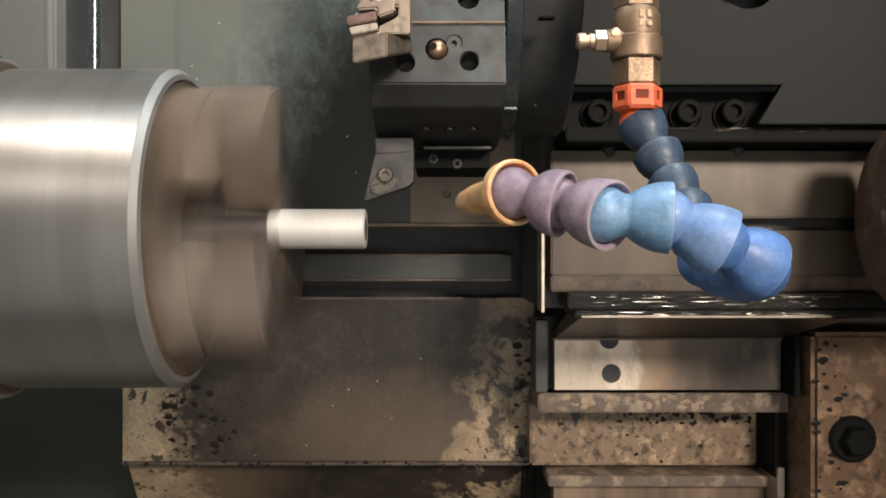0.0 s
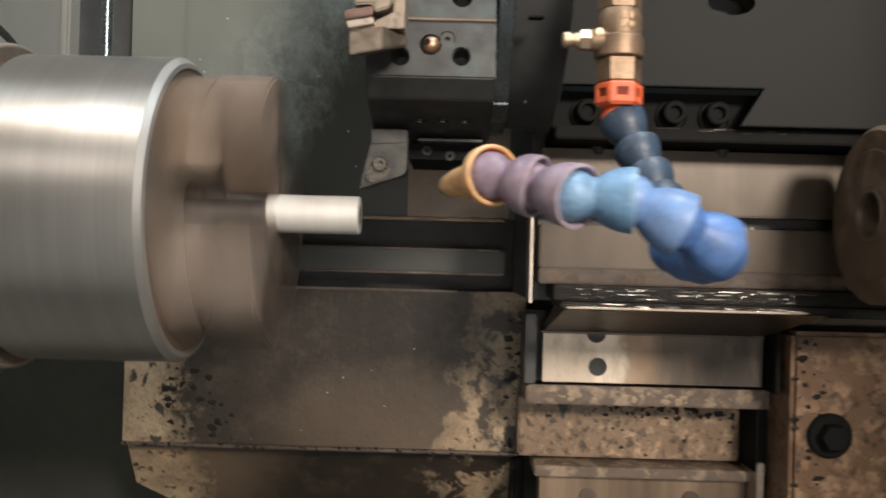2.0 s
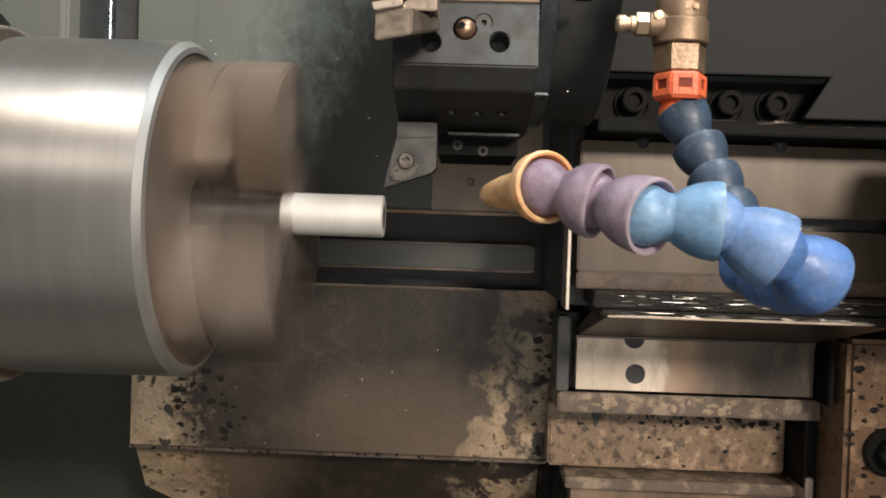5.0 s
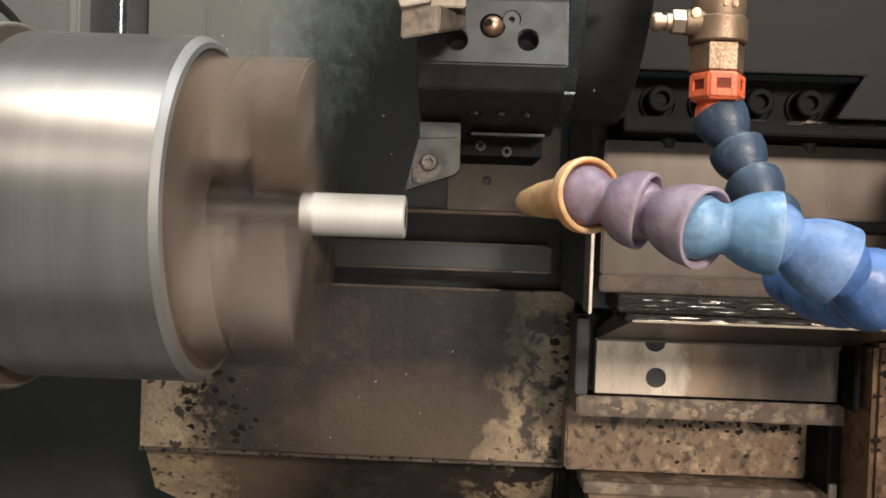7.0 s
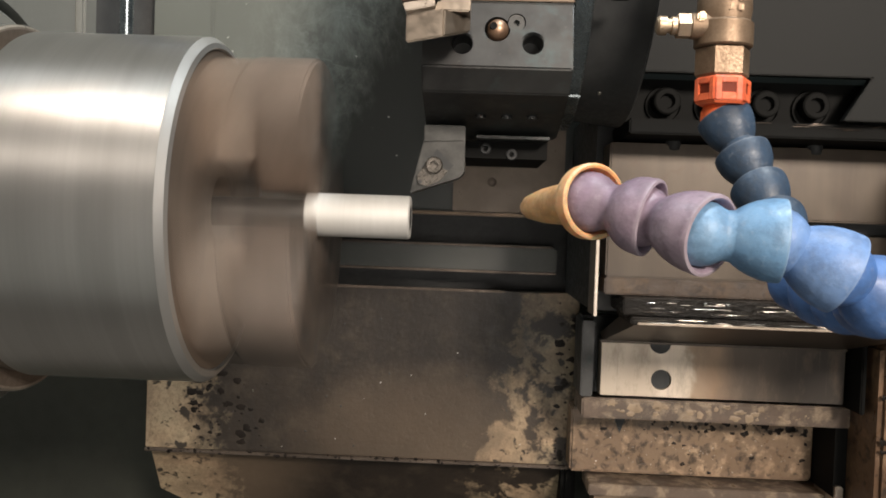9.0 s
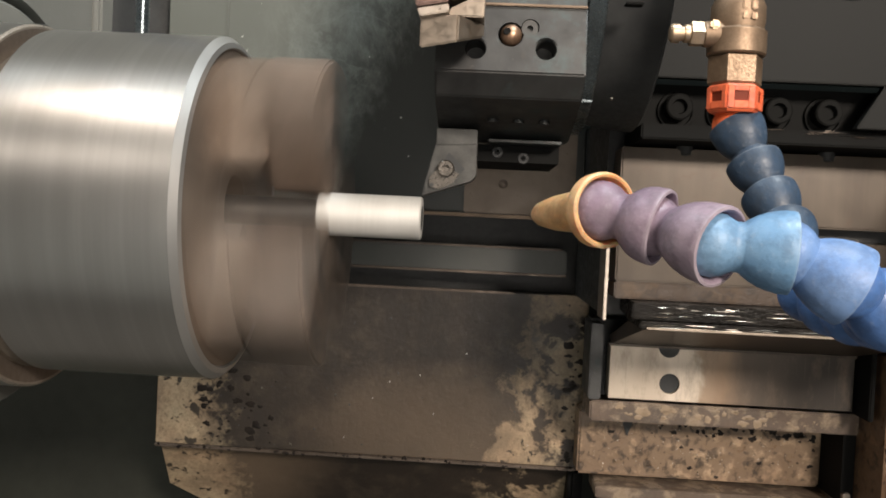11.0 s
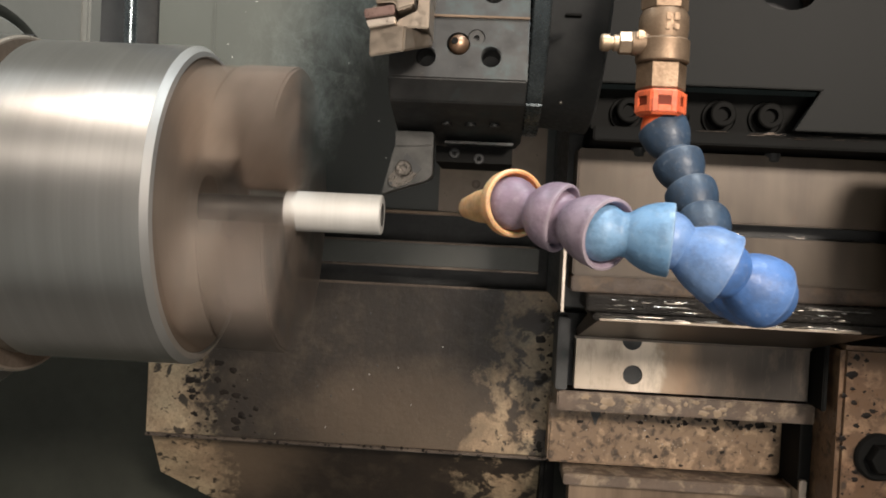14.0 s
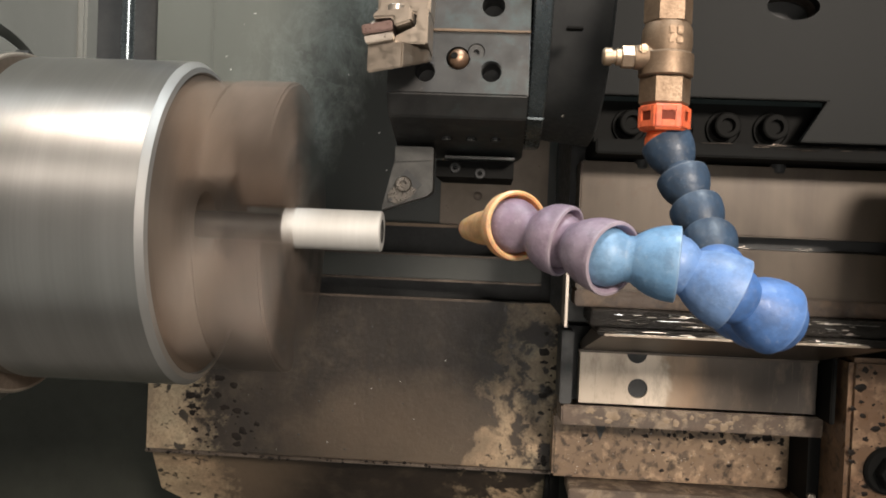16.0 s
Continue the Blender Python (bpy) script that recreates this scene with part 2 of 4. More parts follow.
def plastic(name, base, dusty, rough=0.46, dust=0.30, edges=0.6, glow=0.0):
    n = Nodes(name, rough)
    big, fine = n.noise(45, 5), n.noise(420, 4)
    edge = n.tree.nodes.new("ShaderNodeNewGeometry").outputs["Pointiness"]
    pale = tuple(0.5 * c + 0.28 for c in dusty)
    body = n.mix(n.ramp(big, [(0.35, 0.0), (0.75, 0.7)]), base, dusty)
    body = n.mix(n.ramp(fine, [(0.58, 0.0), (0.80, dust)]), body, pale)
    grime = n.ramp(n.noise(120, 6, rough=0.7), [(0.40, 0.45), (0.56, 0.0)])
    body = n.mix(grime, body, tuple(0.35 * c + 0.02 for c in base))
    n.color(n.mix(n.ramp(edge, [(0.54, 0.0), (0.64, edges)]), body, pale))
    n.gloss(fine, rough - 0.1, rough + 0.15)
    n.bump(fine, 0.0002)
    n.bsdf.inputs["Subsurface Weight"].default_value = glow
    n.bsdf.inputs["Subsurface Scale"].default_value = 0.006
    return n.mat


CHUCK_STEEL = turned("turned_steel", (0.50, 0.485, 0.46), (0.70, 0.68, 0.65), 0.33)
RIM_STEEL = worn("bright_rim_steel", (0.54, 0.53, 0.51), (0.68, 0.67, 0.65), 40, 0.36, 0.9, 0.0)
FACE_STEEL = worn("oily_chuck_face", (0.20, 0.16, 0.13), (0.36, 0.30, 0.25), 30, 0.42, 0.85)
JAW_STEEL = worn("jaw_steel", (0.17, 0.135, 0.11), (0.34, 0.275, 0.23), 40, 0.40, 0.8)
ALUMINIUM = worn("turned_aluminium", (0.60, 0.59, 0.56), (0.70, 0.69, 0.66), 60, 0.55, 0.45, 0.0, (1, 0.2, 0.2))
WALL_PAINT = half_shadowed("grey_green_sheet_paint", (0.020, 0.024, 0.021), (0.092, 0.098, 0.086), (0.25, 0.275, 0.255))
SEAM_PAINT = scuffed("grey_seam_paint", (0.090, 0.096, 0.085), (0.120, 0.126, 0.112), (0.20, 0.21, 0.19))
STRIP_PAINT = scuffed("grey_green_strip_paint", (0.040, 0.044, 0.039), (0.068, 0.070, 0.061), (0.20, 0.21, 0.19))
GREY_PAINT = scuffed("pale_grey_headstock_paint", (0.12, 0.123, 0.112), (0.19, 0.193, 0.178), (0.30, 0.30, 0.28))
PANEL_PAINT = plain_paint("dark_grey_panel_paint", (0.0080, 0.0083, 0.0076), 0.5, 0.10)
# near-black; paints shade into the guard recess, slots and gaps
PIT = plain_paint("recess_shade_black", (0.011, 0.011, 0.0105), 0.65, 0.05)
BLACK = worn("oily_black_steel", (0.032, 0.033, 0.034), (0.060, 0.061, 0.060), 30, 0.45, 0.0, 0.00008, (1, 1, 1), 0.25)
TURRET_STEEL = oxidised("dark_turret_steel")
RIM_DARK = worn("turret_rim_steel", (0.10, 0.12, 0.13), (0.18, 0.21, 0.22), 40, 0.24, 0.8)
HOLDER_STEEL = worn("nickel_holder_steel", (0.23, 0.19, 0.152), (0.32, 0.27, 0.218), 28, 0.38, 0.85, 0.0001)
SHANK_STEEL = worn("dark_shank_steel", (0.042, 0.042, 0.040), (0.095, 0.093, 0.087), 90, 0.38, 0.7)
INSERT = worn("carbide_insert", (0.08, 0.072, 0.062), (0.18, 0.16, 0.14), 90, 0.30, 0.8)
RED_CARBIDE = worn("reddish_carbide", (0.16, 0.10, 0.085), (0.26, 0.175, 0.15), 80, 0.32, 0.6)
BRASS = worn("dull_brass", (0.165, 0.112, 0.072), (0.31, 0.22, 0.148), 110, 0.5, 0.7)
BRIGHT_BRASS = worn("bright_brass", (0.36, 0.26, 0.17), (0.54, 0.41, 0.29), 90, 0.42, 0.85)
COPPER = worn("browned_copper", (0.22, 0.13, 0.08), (0.40, 0.26, 0.175), 140, 0.40, 0.8)
RAIL = way_steel("oily_bed_way")
PLATE_BROWN = wiped("oil_browned_plate", (0.10, 0.070, 0.047), (0.24, 0.172, 0.118), 0.44, 0.45)
PLATE = shade_banded_plate("ground_plate_with_painted_shade")
FRAME = worn("dirty_frame_steel", (0.060, 0.045, 0.035), (0.165, 0.128, 0.100), 24, 0.42, 0.5)
BAND = mottled("rough_rusty_band", (0.125, 0.090, 0.060), (0.085, 0.055, 0.036), (0.026, 0.018, 0.013), 0.42, 0.42, 60)
GRIME = worn("caked_black_oil", (0.009, 0.007, 0.006), (0.024, 0.018, 0.014), 90, 0.45, 0.0, 0.0001, (1, 1, 1), 0.15)
FLAKE = worn("lifted_cream_paint", (0.23, 0.17, 0.112), (0.37, 0.28, 0.19), 120, 0.45, 0.0, 0.0001, (1, 1, 1), 0.35)
TAIL_RUST = mottled("rusted_flange_steel", (0.150, 0.112, 0.082), (0.125, 0.080, 0.052), (0.040, 0.028, 0.020), 0.42, 0.36, 40)
GUARD = wiped("oil_darkened_guard", (0.036, 0.027, 0.020), (0.098, 0.072, 0.052), 0.38, 0.4)
COVER = worn("brown_oil_filmed_cover", (0.095, 0.074, 0.057), (0.22, 0.168, 0.124), 9, 0.36, 0.3, 0.0002)
MOTTLED = mottled("mottled_cast_paint", (0.50, 0.365, 0.235), (0.33, 0.220, 0.138), (0.026, 0.019, 0.014), 0.34, 0.44, 56)
CHIPPED = mottled("chipped_frame_paint", (0.105, 0.083, 0.066), (0.14, 0.10, 0.074), (0.42, 0.33, 0.23), 0.36, 0.31, 50)
RUSTY = mottled("rusty_cast_paint", (0.34, 0.232, 0.143), (0.245, 0.140, 0.080), (0.020, 0.015, 0.011), 0.36, 0.44, 48)
PAN = pan_paint("oily_peeling_paint_with_shade")
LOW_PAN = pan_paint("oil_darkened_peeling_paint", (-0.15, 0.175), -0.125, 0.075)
DEEP = worn("dark_green_pan_paint", (0.021, 0.022, 0.018), (0.036, 0.038, 0.030), 6, 0.6, 0.0, 0.0, (1, 1, 1), 0.2)
WET = worn("wet_black_edge", (0.006, 0.0055, 0.005), (0.018, 0.015, 0.012), 60, 0.25, 0.0, 0.0005, (0.35, 1, 1), 0.08)
GLINT = worn("bright_glint_metal", (0.38, 0.34, 0.29), (0.66, 0.61, 0.54), 300, 0.3, 1.0)
BARE = worn("bare_edge_steel", (0.35, 0.30, 0.25), (0.60, 0.53, 0.46), 50, 0.35, 0.8)
LIGHT_BLUE = plastic("sky_blue_plastic", (0.105, 0.225, 0.385), (0.235, 0.36, 0.485))
PALE_BLUE = plastic("faded_blue_plastic", (0.105, 0.200, 0.410), (0.22, 0.325, 0.51))
BLUE = plastic("mid_blue_plastic", (0.055, 0.138, 0.355), (0.115, 0.21, 0.43))
NAVY = plastic("slate_navy_plastic", (0.022, 0.042, 0.075), (0.04, 0.07, 0.115))
PURPLE = plastic("faded_purple_plastic", (0.185, 0.130, 0.178), (0.40, 0.33, 0.375))
YELLOW = plastic("amber_plastic", (0.62, 0.33, 0.12), (0.66, 0.49, 0.32), 0.45, 0.4, 0.3, 0.4)
ORANGE = plastic("orange_plastic", (0.74, 0.115, 0.030), (0.78, 0.16, 0.045), 0.55, 0.04, 0.06)
# darker copy of the orange paints the shade inside the connector windows
WINDOW = plain_paint("shaded_orange_window", (0.16, 0.026, 0.010), 0.6, 0.2)
SHOP = worn("shop_wall_paint", (0.48, 0.49, 0.48), (0.60, 0.61, 0.59), 1.5, 0.7)
CONCRETE = worn("shop_concrete", (0.07, 0.068, 0.064), (0.13, 0.127, 0.12), 3, 0.7)


# ---- mesh helpers ----
def box(bm, x0, x1, y0, y1, z0, z1, bevel=0.0):
    made = bmesh.ops.create_cube(bm, size=1.0, matrix=Matrix.LocRotScale(((x0 + x1) / 2, (y0 + y1) / 2, (z0 + z1) / 2), None, (abs(x1 - x0), abs(y1 - y0), abs(z1 - z0))))
    if bevel:
        edges = list({e for v in made["verts"] for e in v.link_edges})
        bmesh.ops.bevel(bm, geom=edges, offset=bevel, segments=2, affect="EDGES", clamp_overlap=True)
    return bm


def frame_of(a, b):
    """The pose at a whose z points to b."""
    turn = (Vector(b) - Vector(a)).to_track_quat("Z", "Y").to_matrix().to_4x4()
    return Matrix.Translation(a) @ turn


def lathe(bm, a, b, profile, seg=48, closed=False):
    """Turns a profile of (length along a to b in metres, radius) round the line from a towards b."""
    m = frame_of(a, b)
    rings = []
    for h, r in profile:
        if r < 1e-6:
            rings.append([bm.verts.new(m @ Vector((0, 0, h)))])
        else:
            rings.append([bm.verts.new(m @ Vector((r * math.cos(math.tau * k / seg), r * math.sin(math.tau * k / seg), h))) for k in range(seg)])
    pairs = list(zip(rings, rings[1:])) + ([(rings[-1], rings[0])] if closed else [])
    for p, q in pairs:
        for k in range(seg):
            j = (k + 1) % seg
            if len(p) == 1 and len(q) == 1:
                continue
            if len(p) == 1:
                bm.faces.new((p[0], q[j], q[k]))
            elif len(q) == 1:
                bm.faces.new((p[k], p[j], q[0]))
            else:
                bm.faces.new((p[k], p[j], q[j], q[k]))
    return bm


def prism(bm, outline, axis, lo, hi, bevel=0.0):
    """An outline in the two other axes, pulled from lo to hi along the axis."""
    def at(u, v, w):
        return {"x": (w, u, v), "y": (u, w, v), "z": (u, v, w)}[axis]
    low, top = [bm.verts.new(at(u, v, lo)) for u, v in outline], [bm.verts.new(at(u, v, hi)) for u, v in outline]
    bm.faces.new(low), bm.faces.new(top)
    for k in range(len(low)):
        j = (k + 1) % len(low)
        bm.faces.new((low[k], low[j], top[j], top[k]))
    bmesh.ops.recalc_face_normals(bm, faces=bm.faces)
    if bevel:
        edges = list({e for v in low + top for e in v.link_edges})
        bmesh.ops.bevel(bm, geom=edges, offset=bevel, segments=2, affect="EDGES", clamp_overlap=True)
    return bm


def holed(bm, axis, lo, hi, rect, centre, radius, wide=None, seg=48):
    """A plate with one round or oval hole through it."""
    u0, u1, v0, v1 = rect
    cu, cv = centre
    wide = wide or radius

    def at(u, v, w):
        return {"x": (w, u, v), "y": (u, w, v), "z": (u, v, w)}[axis]
    loops = []
    for w in (lo, hi):
        inner, outer = [], []
        for k in range(seg):
            a = math.tau * (k + 0.5) / seg
            c, s = math.cos(a), math.sin(a)
            inner.append(bm.verts.new(at(cu + wide * c, cv + radius * s, w)))
            f = min((u1 - cu) / c if c > 0 else (u0 - cu) / c, (v1 - cv) / s if s > 0 else (v0 - cv) / s)
            outer.append((f * c + cu, f * s + cv))
        for corner in ((u0, v0), (u0, v1), (u1, v0), (u1, v1)):
            near = min(range(seg), key=lambda k: (outer[k][0] - corner[0]) ** 2 + (outer[k][1] - corner[1]) ** 2)
            outer[near] = corner
        loops.append((inner, [bm.verts.new(at(u, v, w)) for u, v in outer]))
    (i0, o0), (i1, o1) = loops
    for k in range(seg):
        j = (k + 1) % seg
        for quad in ((i0[k], i0[j], o0[j], o0[k]), (i1[k], i1[j], o1[j], o1[k]), (i0[k], i0[j], i1[j], i1[k]), (o0[k], o0[j], o1[j], o1[k])):
            bm.faces.new(quad)
    bmesh.ops.recalc_face_normals(bm, faces=bm.faces)
    return bm


def mesh_of(name, bm, material, smooth=35):
    bmesh.ops.recalc_face_normals(bm, faces=bm.faces)
    data = bpy.data.meshes.new(name)
    for f in bm.faces:
        f.smooth = True
    for e in bm.edges:
        e.smooth = len(e.link_faces) == 2 and e.calc_face_angle(0) < radians(smooth)
    bm.to_mesh(data)
    bm.free()
    data.materials.append(material)
    return data


def thing(name, base, label, category, kind="", group=""):
    """An Empty at the base of a thing, in the slant-bed frame."""
    ob = new(name)
    ob.empty_display_size = 0.02
    ob.matrix_basis = BED @ Matrix.Translation(base)
    ob["base"] = base
    return tagged(ob, label, category, group, kind)


def part(name, bm, material, parent, label="", smooth=35, kind=""):
    """One mesh under a thing or a part; the mesh is given in the slant-bed frame."""
    root = parent.parent or parent
    bmesh.ops.translate(bm, verts=bm.verts, vec=-Vector(root["base"]))
    ob = new(name, mesh_of(name, bm, material, smooth))
    ob.parent = parent
    return tagged(ob, label, kind=kind)


def single(name, bm, material, label, category="", kind="", group="", smooth=35):
    """A thing of one mesh."""
    low = [min(v.co[k] for v in bm.verts) for k in range(3)]
    top = [max(v.co[k] for v in bm.verts) for k in range(3)]
    base = Vector(((low[0] + top[0]) / 2, (low[1] + top[1]) / 2, low[2]))
    bmesh.ops.translate(bm, verts=bm.verts, vec=-base)
    ob = new(name, mesh_of(name, bm, material, smooth))
    ob.matrix_basis = BED @ Matrix.Translation(base)
    return tagged(ob, label, category, group, kind)


def B():
    return bmesh.new()


def ball(bm, centre, r, seg=32):
    bmesh.ops.create_uvsphere(bm, u_segments=seg, v_segments=seg // 2, radius=r, matrix=Matrix.Translation(centre))
    return bm


def cutter(hollow, holes, name):
    """Drills round or oval holes along y into a part, one after the other, applied at once."""
    base = Vector((hollow.parent.parent or hollow.parent)["base"])
    for x, y, z, r, *wide in holes:
        bm = lathe(B(), (x, y - 0.03, z), (x, y + 0.03, z), [(0, 0), (0, r), (0.055, r), (0.055, 0)], 32)
        if wide:
            bmesh.ops.scale(bm, vec=(wide[0] / r, 1, 1), space=Matrix.Translation((-x, -y, -z)), verts=bm.verts)
        bmesh.ops.translate(bm, verts=bm.verts, vec=-base)
        tool = new("drill", mesh_of("drill", bm, BLACK))
        tool.parent = hollow.parent
        mod = hollow.modifiers.new("drill", "BOOLEAN")
        mod.operation, mod.object, mod.solver = "DIFFERENCE", tool, "EXACT"
        bpy.context.view_layer.update()
        data = bpy.data.meshes.new_from_object(hollow.evaluated_get(bpy.context.evaluated_depsgraph_get()))
        hollow.modifiers.clear()
        hollow.data = data
        bpy.data.objects.remove(tool)
    bm = B()
    bm.from_mesh(hollow.data)
    for f in bm.faces:
        f.smooth = True
    for e in bm.edges:
        e.smooth = len(e.link_faces) == 2 and e.calc_face_angle(0) < radians(25) and e.calc_face_angle(0) > radians(0.01)
    bm.to_mesh(hollow.data)
    bm.free()


# ---- shop and machine shell ----
def shop():
    for name, lo, hi in (("floor", (-3, -3, -0.1), (3, 3, 0)), ("ceiling", (-3, -3, 3.2), (3, 3, 3.3)), ("wall_front", (-3, -3.1, 0), (3, -3, 3.2)),
                         ("wall_rear", (-3, 3, 0), (3, 3.1, 3.2)), ("wall_west", (-3.1, -3, 0), (-3, 3, 3.2)), ("wall_east", (3, -3, 0), (3.1, 3, 3.2))):
        bm = box(B(), lo[0], hi[0], lo[1], hi[1], lo[2], hi[2])
        tagged(new(name, mesh_of(name, bm, CONCRETE if name == "floor" else SHOP)), "plain grey workshop " + name.split("_")[0], name.split("_")[0], "", "structure")


AX_Y, AX_Z = 0.535, 0.0123      # spindle axis


def shell():
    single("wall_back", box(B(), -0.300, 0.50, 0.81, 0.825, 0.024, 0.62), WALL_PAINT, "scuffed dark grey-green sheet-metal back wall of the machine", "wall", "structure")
    single("seam_trim", box(B(), -0.249, -0.246, 0.8090, 0.8105, 0.026, 0.62, 0.0005), SEAM_PAINT, "faint upright seam in the grey-green sheet", "trim", "structure")
    arch = [(AX_Y + 0.125 * math.cos(math.pi * k / 32), AX_Z + 0.125 * math.sin(math.pi * k / 32)) for k in range(33)]
    single("wall_headstock", prism(B(), [(0.665, AX_Z)] + arch + [(0.405, AX_Z), (0.405, 0.62), (0.665, 0.62)], "x", -0.318, -0.295), GREY_PAINT, "grey painted headstock wall arched round the spindle", "wall", "structure")
    single("corner_trim", box(B(), -0.295, -0.2875, 0.645, 0.6652, 0.0125, 0.62, 0.002), GREY_PAINT, "pale folded edge of the headstock wall", "trim", "structure")
    # black backing stands in for the shade of the corner gap
    single("wall_corner_backing", box(B(), -0.42, -0.300, 0.828, 0.85, 0.0, 0.62), BLACK, "black sheet for the shade in the gap between headstock and back wall", "wall", "structure")
    single("guide_rod", lathe(B(), (-0.2885, 0.72, 0.0), (-0.2885, 0.72, 0.62), [(0, 0), (0, 0.0052), (0.62, 0.0052), (0.62, 0)], 24), RIM_DARK, "upright bright steel rod in the dark corner gap", "rod")
    # unseen panel added to keep the work light off the right side
    single("wall_shade_panel", box(B(), 0.485, 0.95, 0.05, 0.08, -0.60, 0.62, 0.004), GREY_PAINT, "grey sheet-metal panel out of view, added to shade the right side", "door", "structure")
    # unseen wall added to tie that panel to the rear
    single("wall_end", box(B(), 0.951, 0.981, 0.05, 1.05, -0.60, 0.62, 0.004), GREY_PAINT, "grey sheet-metal end wall out of view, added to back the shade panel", "wall", "structure")
    single("wall_deep", box(B(), -1.1, 0.9, 1.02, 1.05, -0.95, 0.05), DEEP, "dark green chip pan behind the bed", "pan", "structure")
    # black backing stands in for shade between the cover edges
    single("wall_inner", box(B(), -0.30, 0.09, 0.874, 0.89, -0.20, 0.06), BLACK, "black sheet for the shade in the gaps behind the way covers", "wall", "structure")
    # stepped cover edges above the pan
    single("ledge_trim", box(B(), -0.20, 0.062, 0.796, 0.826, 0.0205, 0.0235, 0.0008), PLATE_BROWN, "thin worn metal lip along the cover edge", "trim", "structure")
    rc = thing("rear_cover", (0.018, 0.805, 0.0242), "brown oil-filmed sheet cover below the turret", "cover")
    part("sheet", box(B(), -0.03, 0.066, 0.799, 0.8095, 0.0242, 0.14, 0.001), COVER, rc)
    part("rust_spot", lathe(B(), (0.0035, 0.7985, 0.0502), (0.0035, 0.80, 0.0502), [(0, 0), (0, 0.0032), (0.0006, 0.0042)], 14), FRAME, rc, "small rusty screw head")
    strip = thing("way_strip", (-0.08, 0.85, -0.031), "grey-green steel strip between two dark gaps", "strip")
    part("bar", box(B(), -0.22, 0.066, 0.838, 0.87, -0.0285, -0.007, 0.0012), STRIP_PAINT, strip)
    part("upper_edge", box(B(), -0.22, 0.062, 0.8372, 0.86, -0.0068, -0.0052, 0.0005), FRAME, strip)
    part("lower_edge", box(B(), -0.20, 0.066, 0.8372, 0.86, -0.0308, -0.0287, 0.0005), FRAME, strip)


def pan():
    base = thing("way_cover", (-0.11, 0.84, -0.205), "large brown oil-stained telescopic way cover with peeling paint", "way cover")
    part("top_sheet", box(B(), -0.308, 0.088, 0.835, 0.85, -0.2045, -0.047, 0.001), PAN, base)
    part("upper_lip", box(B(), -0.25, 0.02, 0.833, 0.836, -0.0485, -0.0462, 0.0006), FRAME, base, "bare worn upper edge")
    part("lower_lip", box(B(), -0.308, 0.083, 0.832, 0.84, -0.207, -0.204, 0.0008), FRAME, base, "worn folded lower edge")
    low = thing("lower_way_cover", (-0.11, 0.9, -0.4), "mottled lower way cover with flaking cream paint", "way cover")
    sheet = prism(B(), [(-0.309, -0.210), (0.078, -0.210), (0.078, -0.40), (-0.05, -0.40), (-0.218, -0.3125), (-0.309, -0.257)], "y", 0.0, 0.015)
    for v in sheet.verts:
        v.co.y += 0.853 - 0.63 * (v.co.z + 0.21)
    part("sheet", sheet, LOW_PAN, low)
    # edge coloured black as the shadow line below the lip
    part("upper_edge", box(B(), -0.302, 0.080, 0.851, 0.872, -0.2125, -0.2075, 0.001), BLACK, low, "folded upper edge, black for the shade under the lip")
    # black block paints the shade of the gap at the cover's end
    part("end_slot", box(B(), 0.0782, 0.0915, 0.842, 0.90, -0.26, -0.2065, 0.004), PIT, low, "black rounded block for the shade in the end gap")


shop()
shell()
pan()


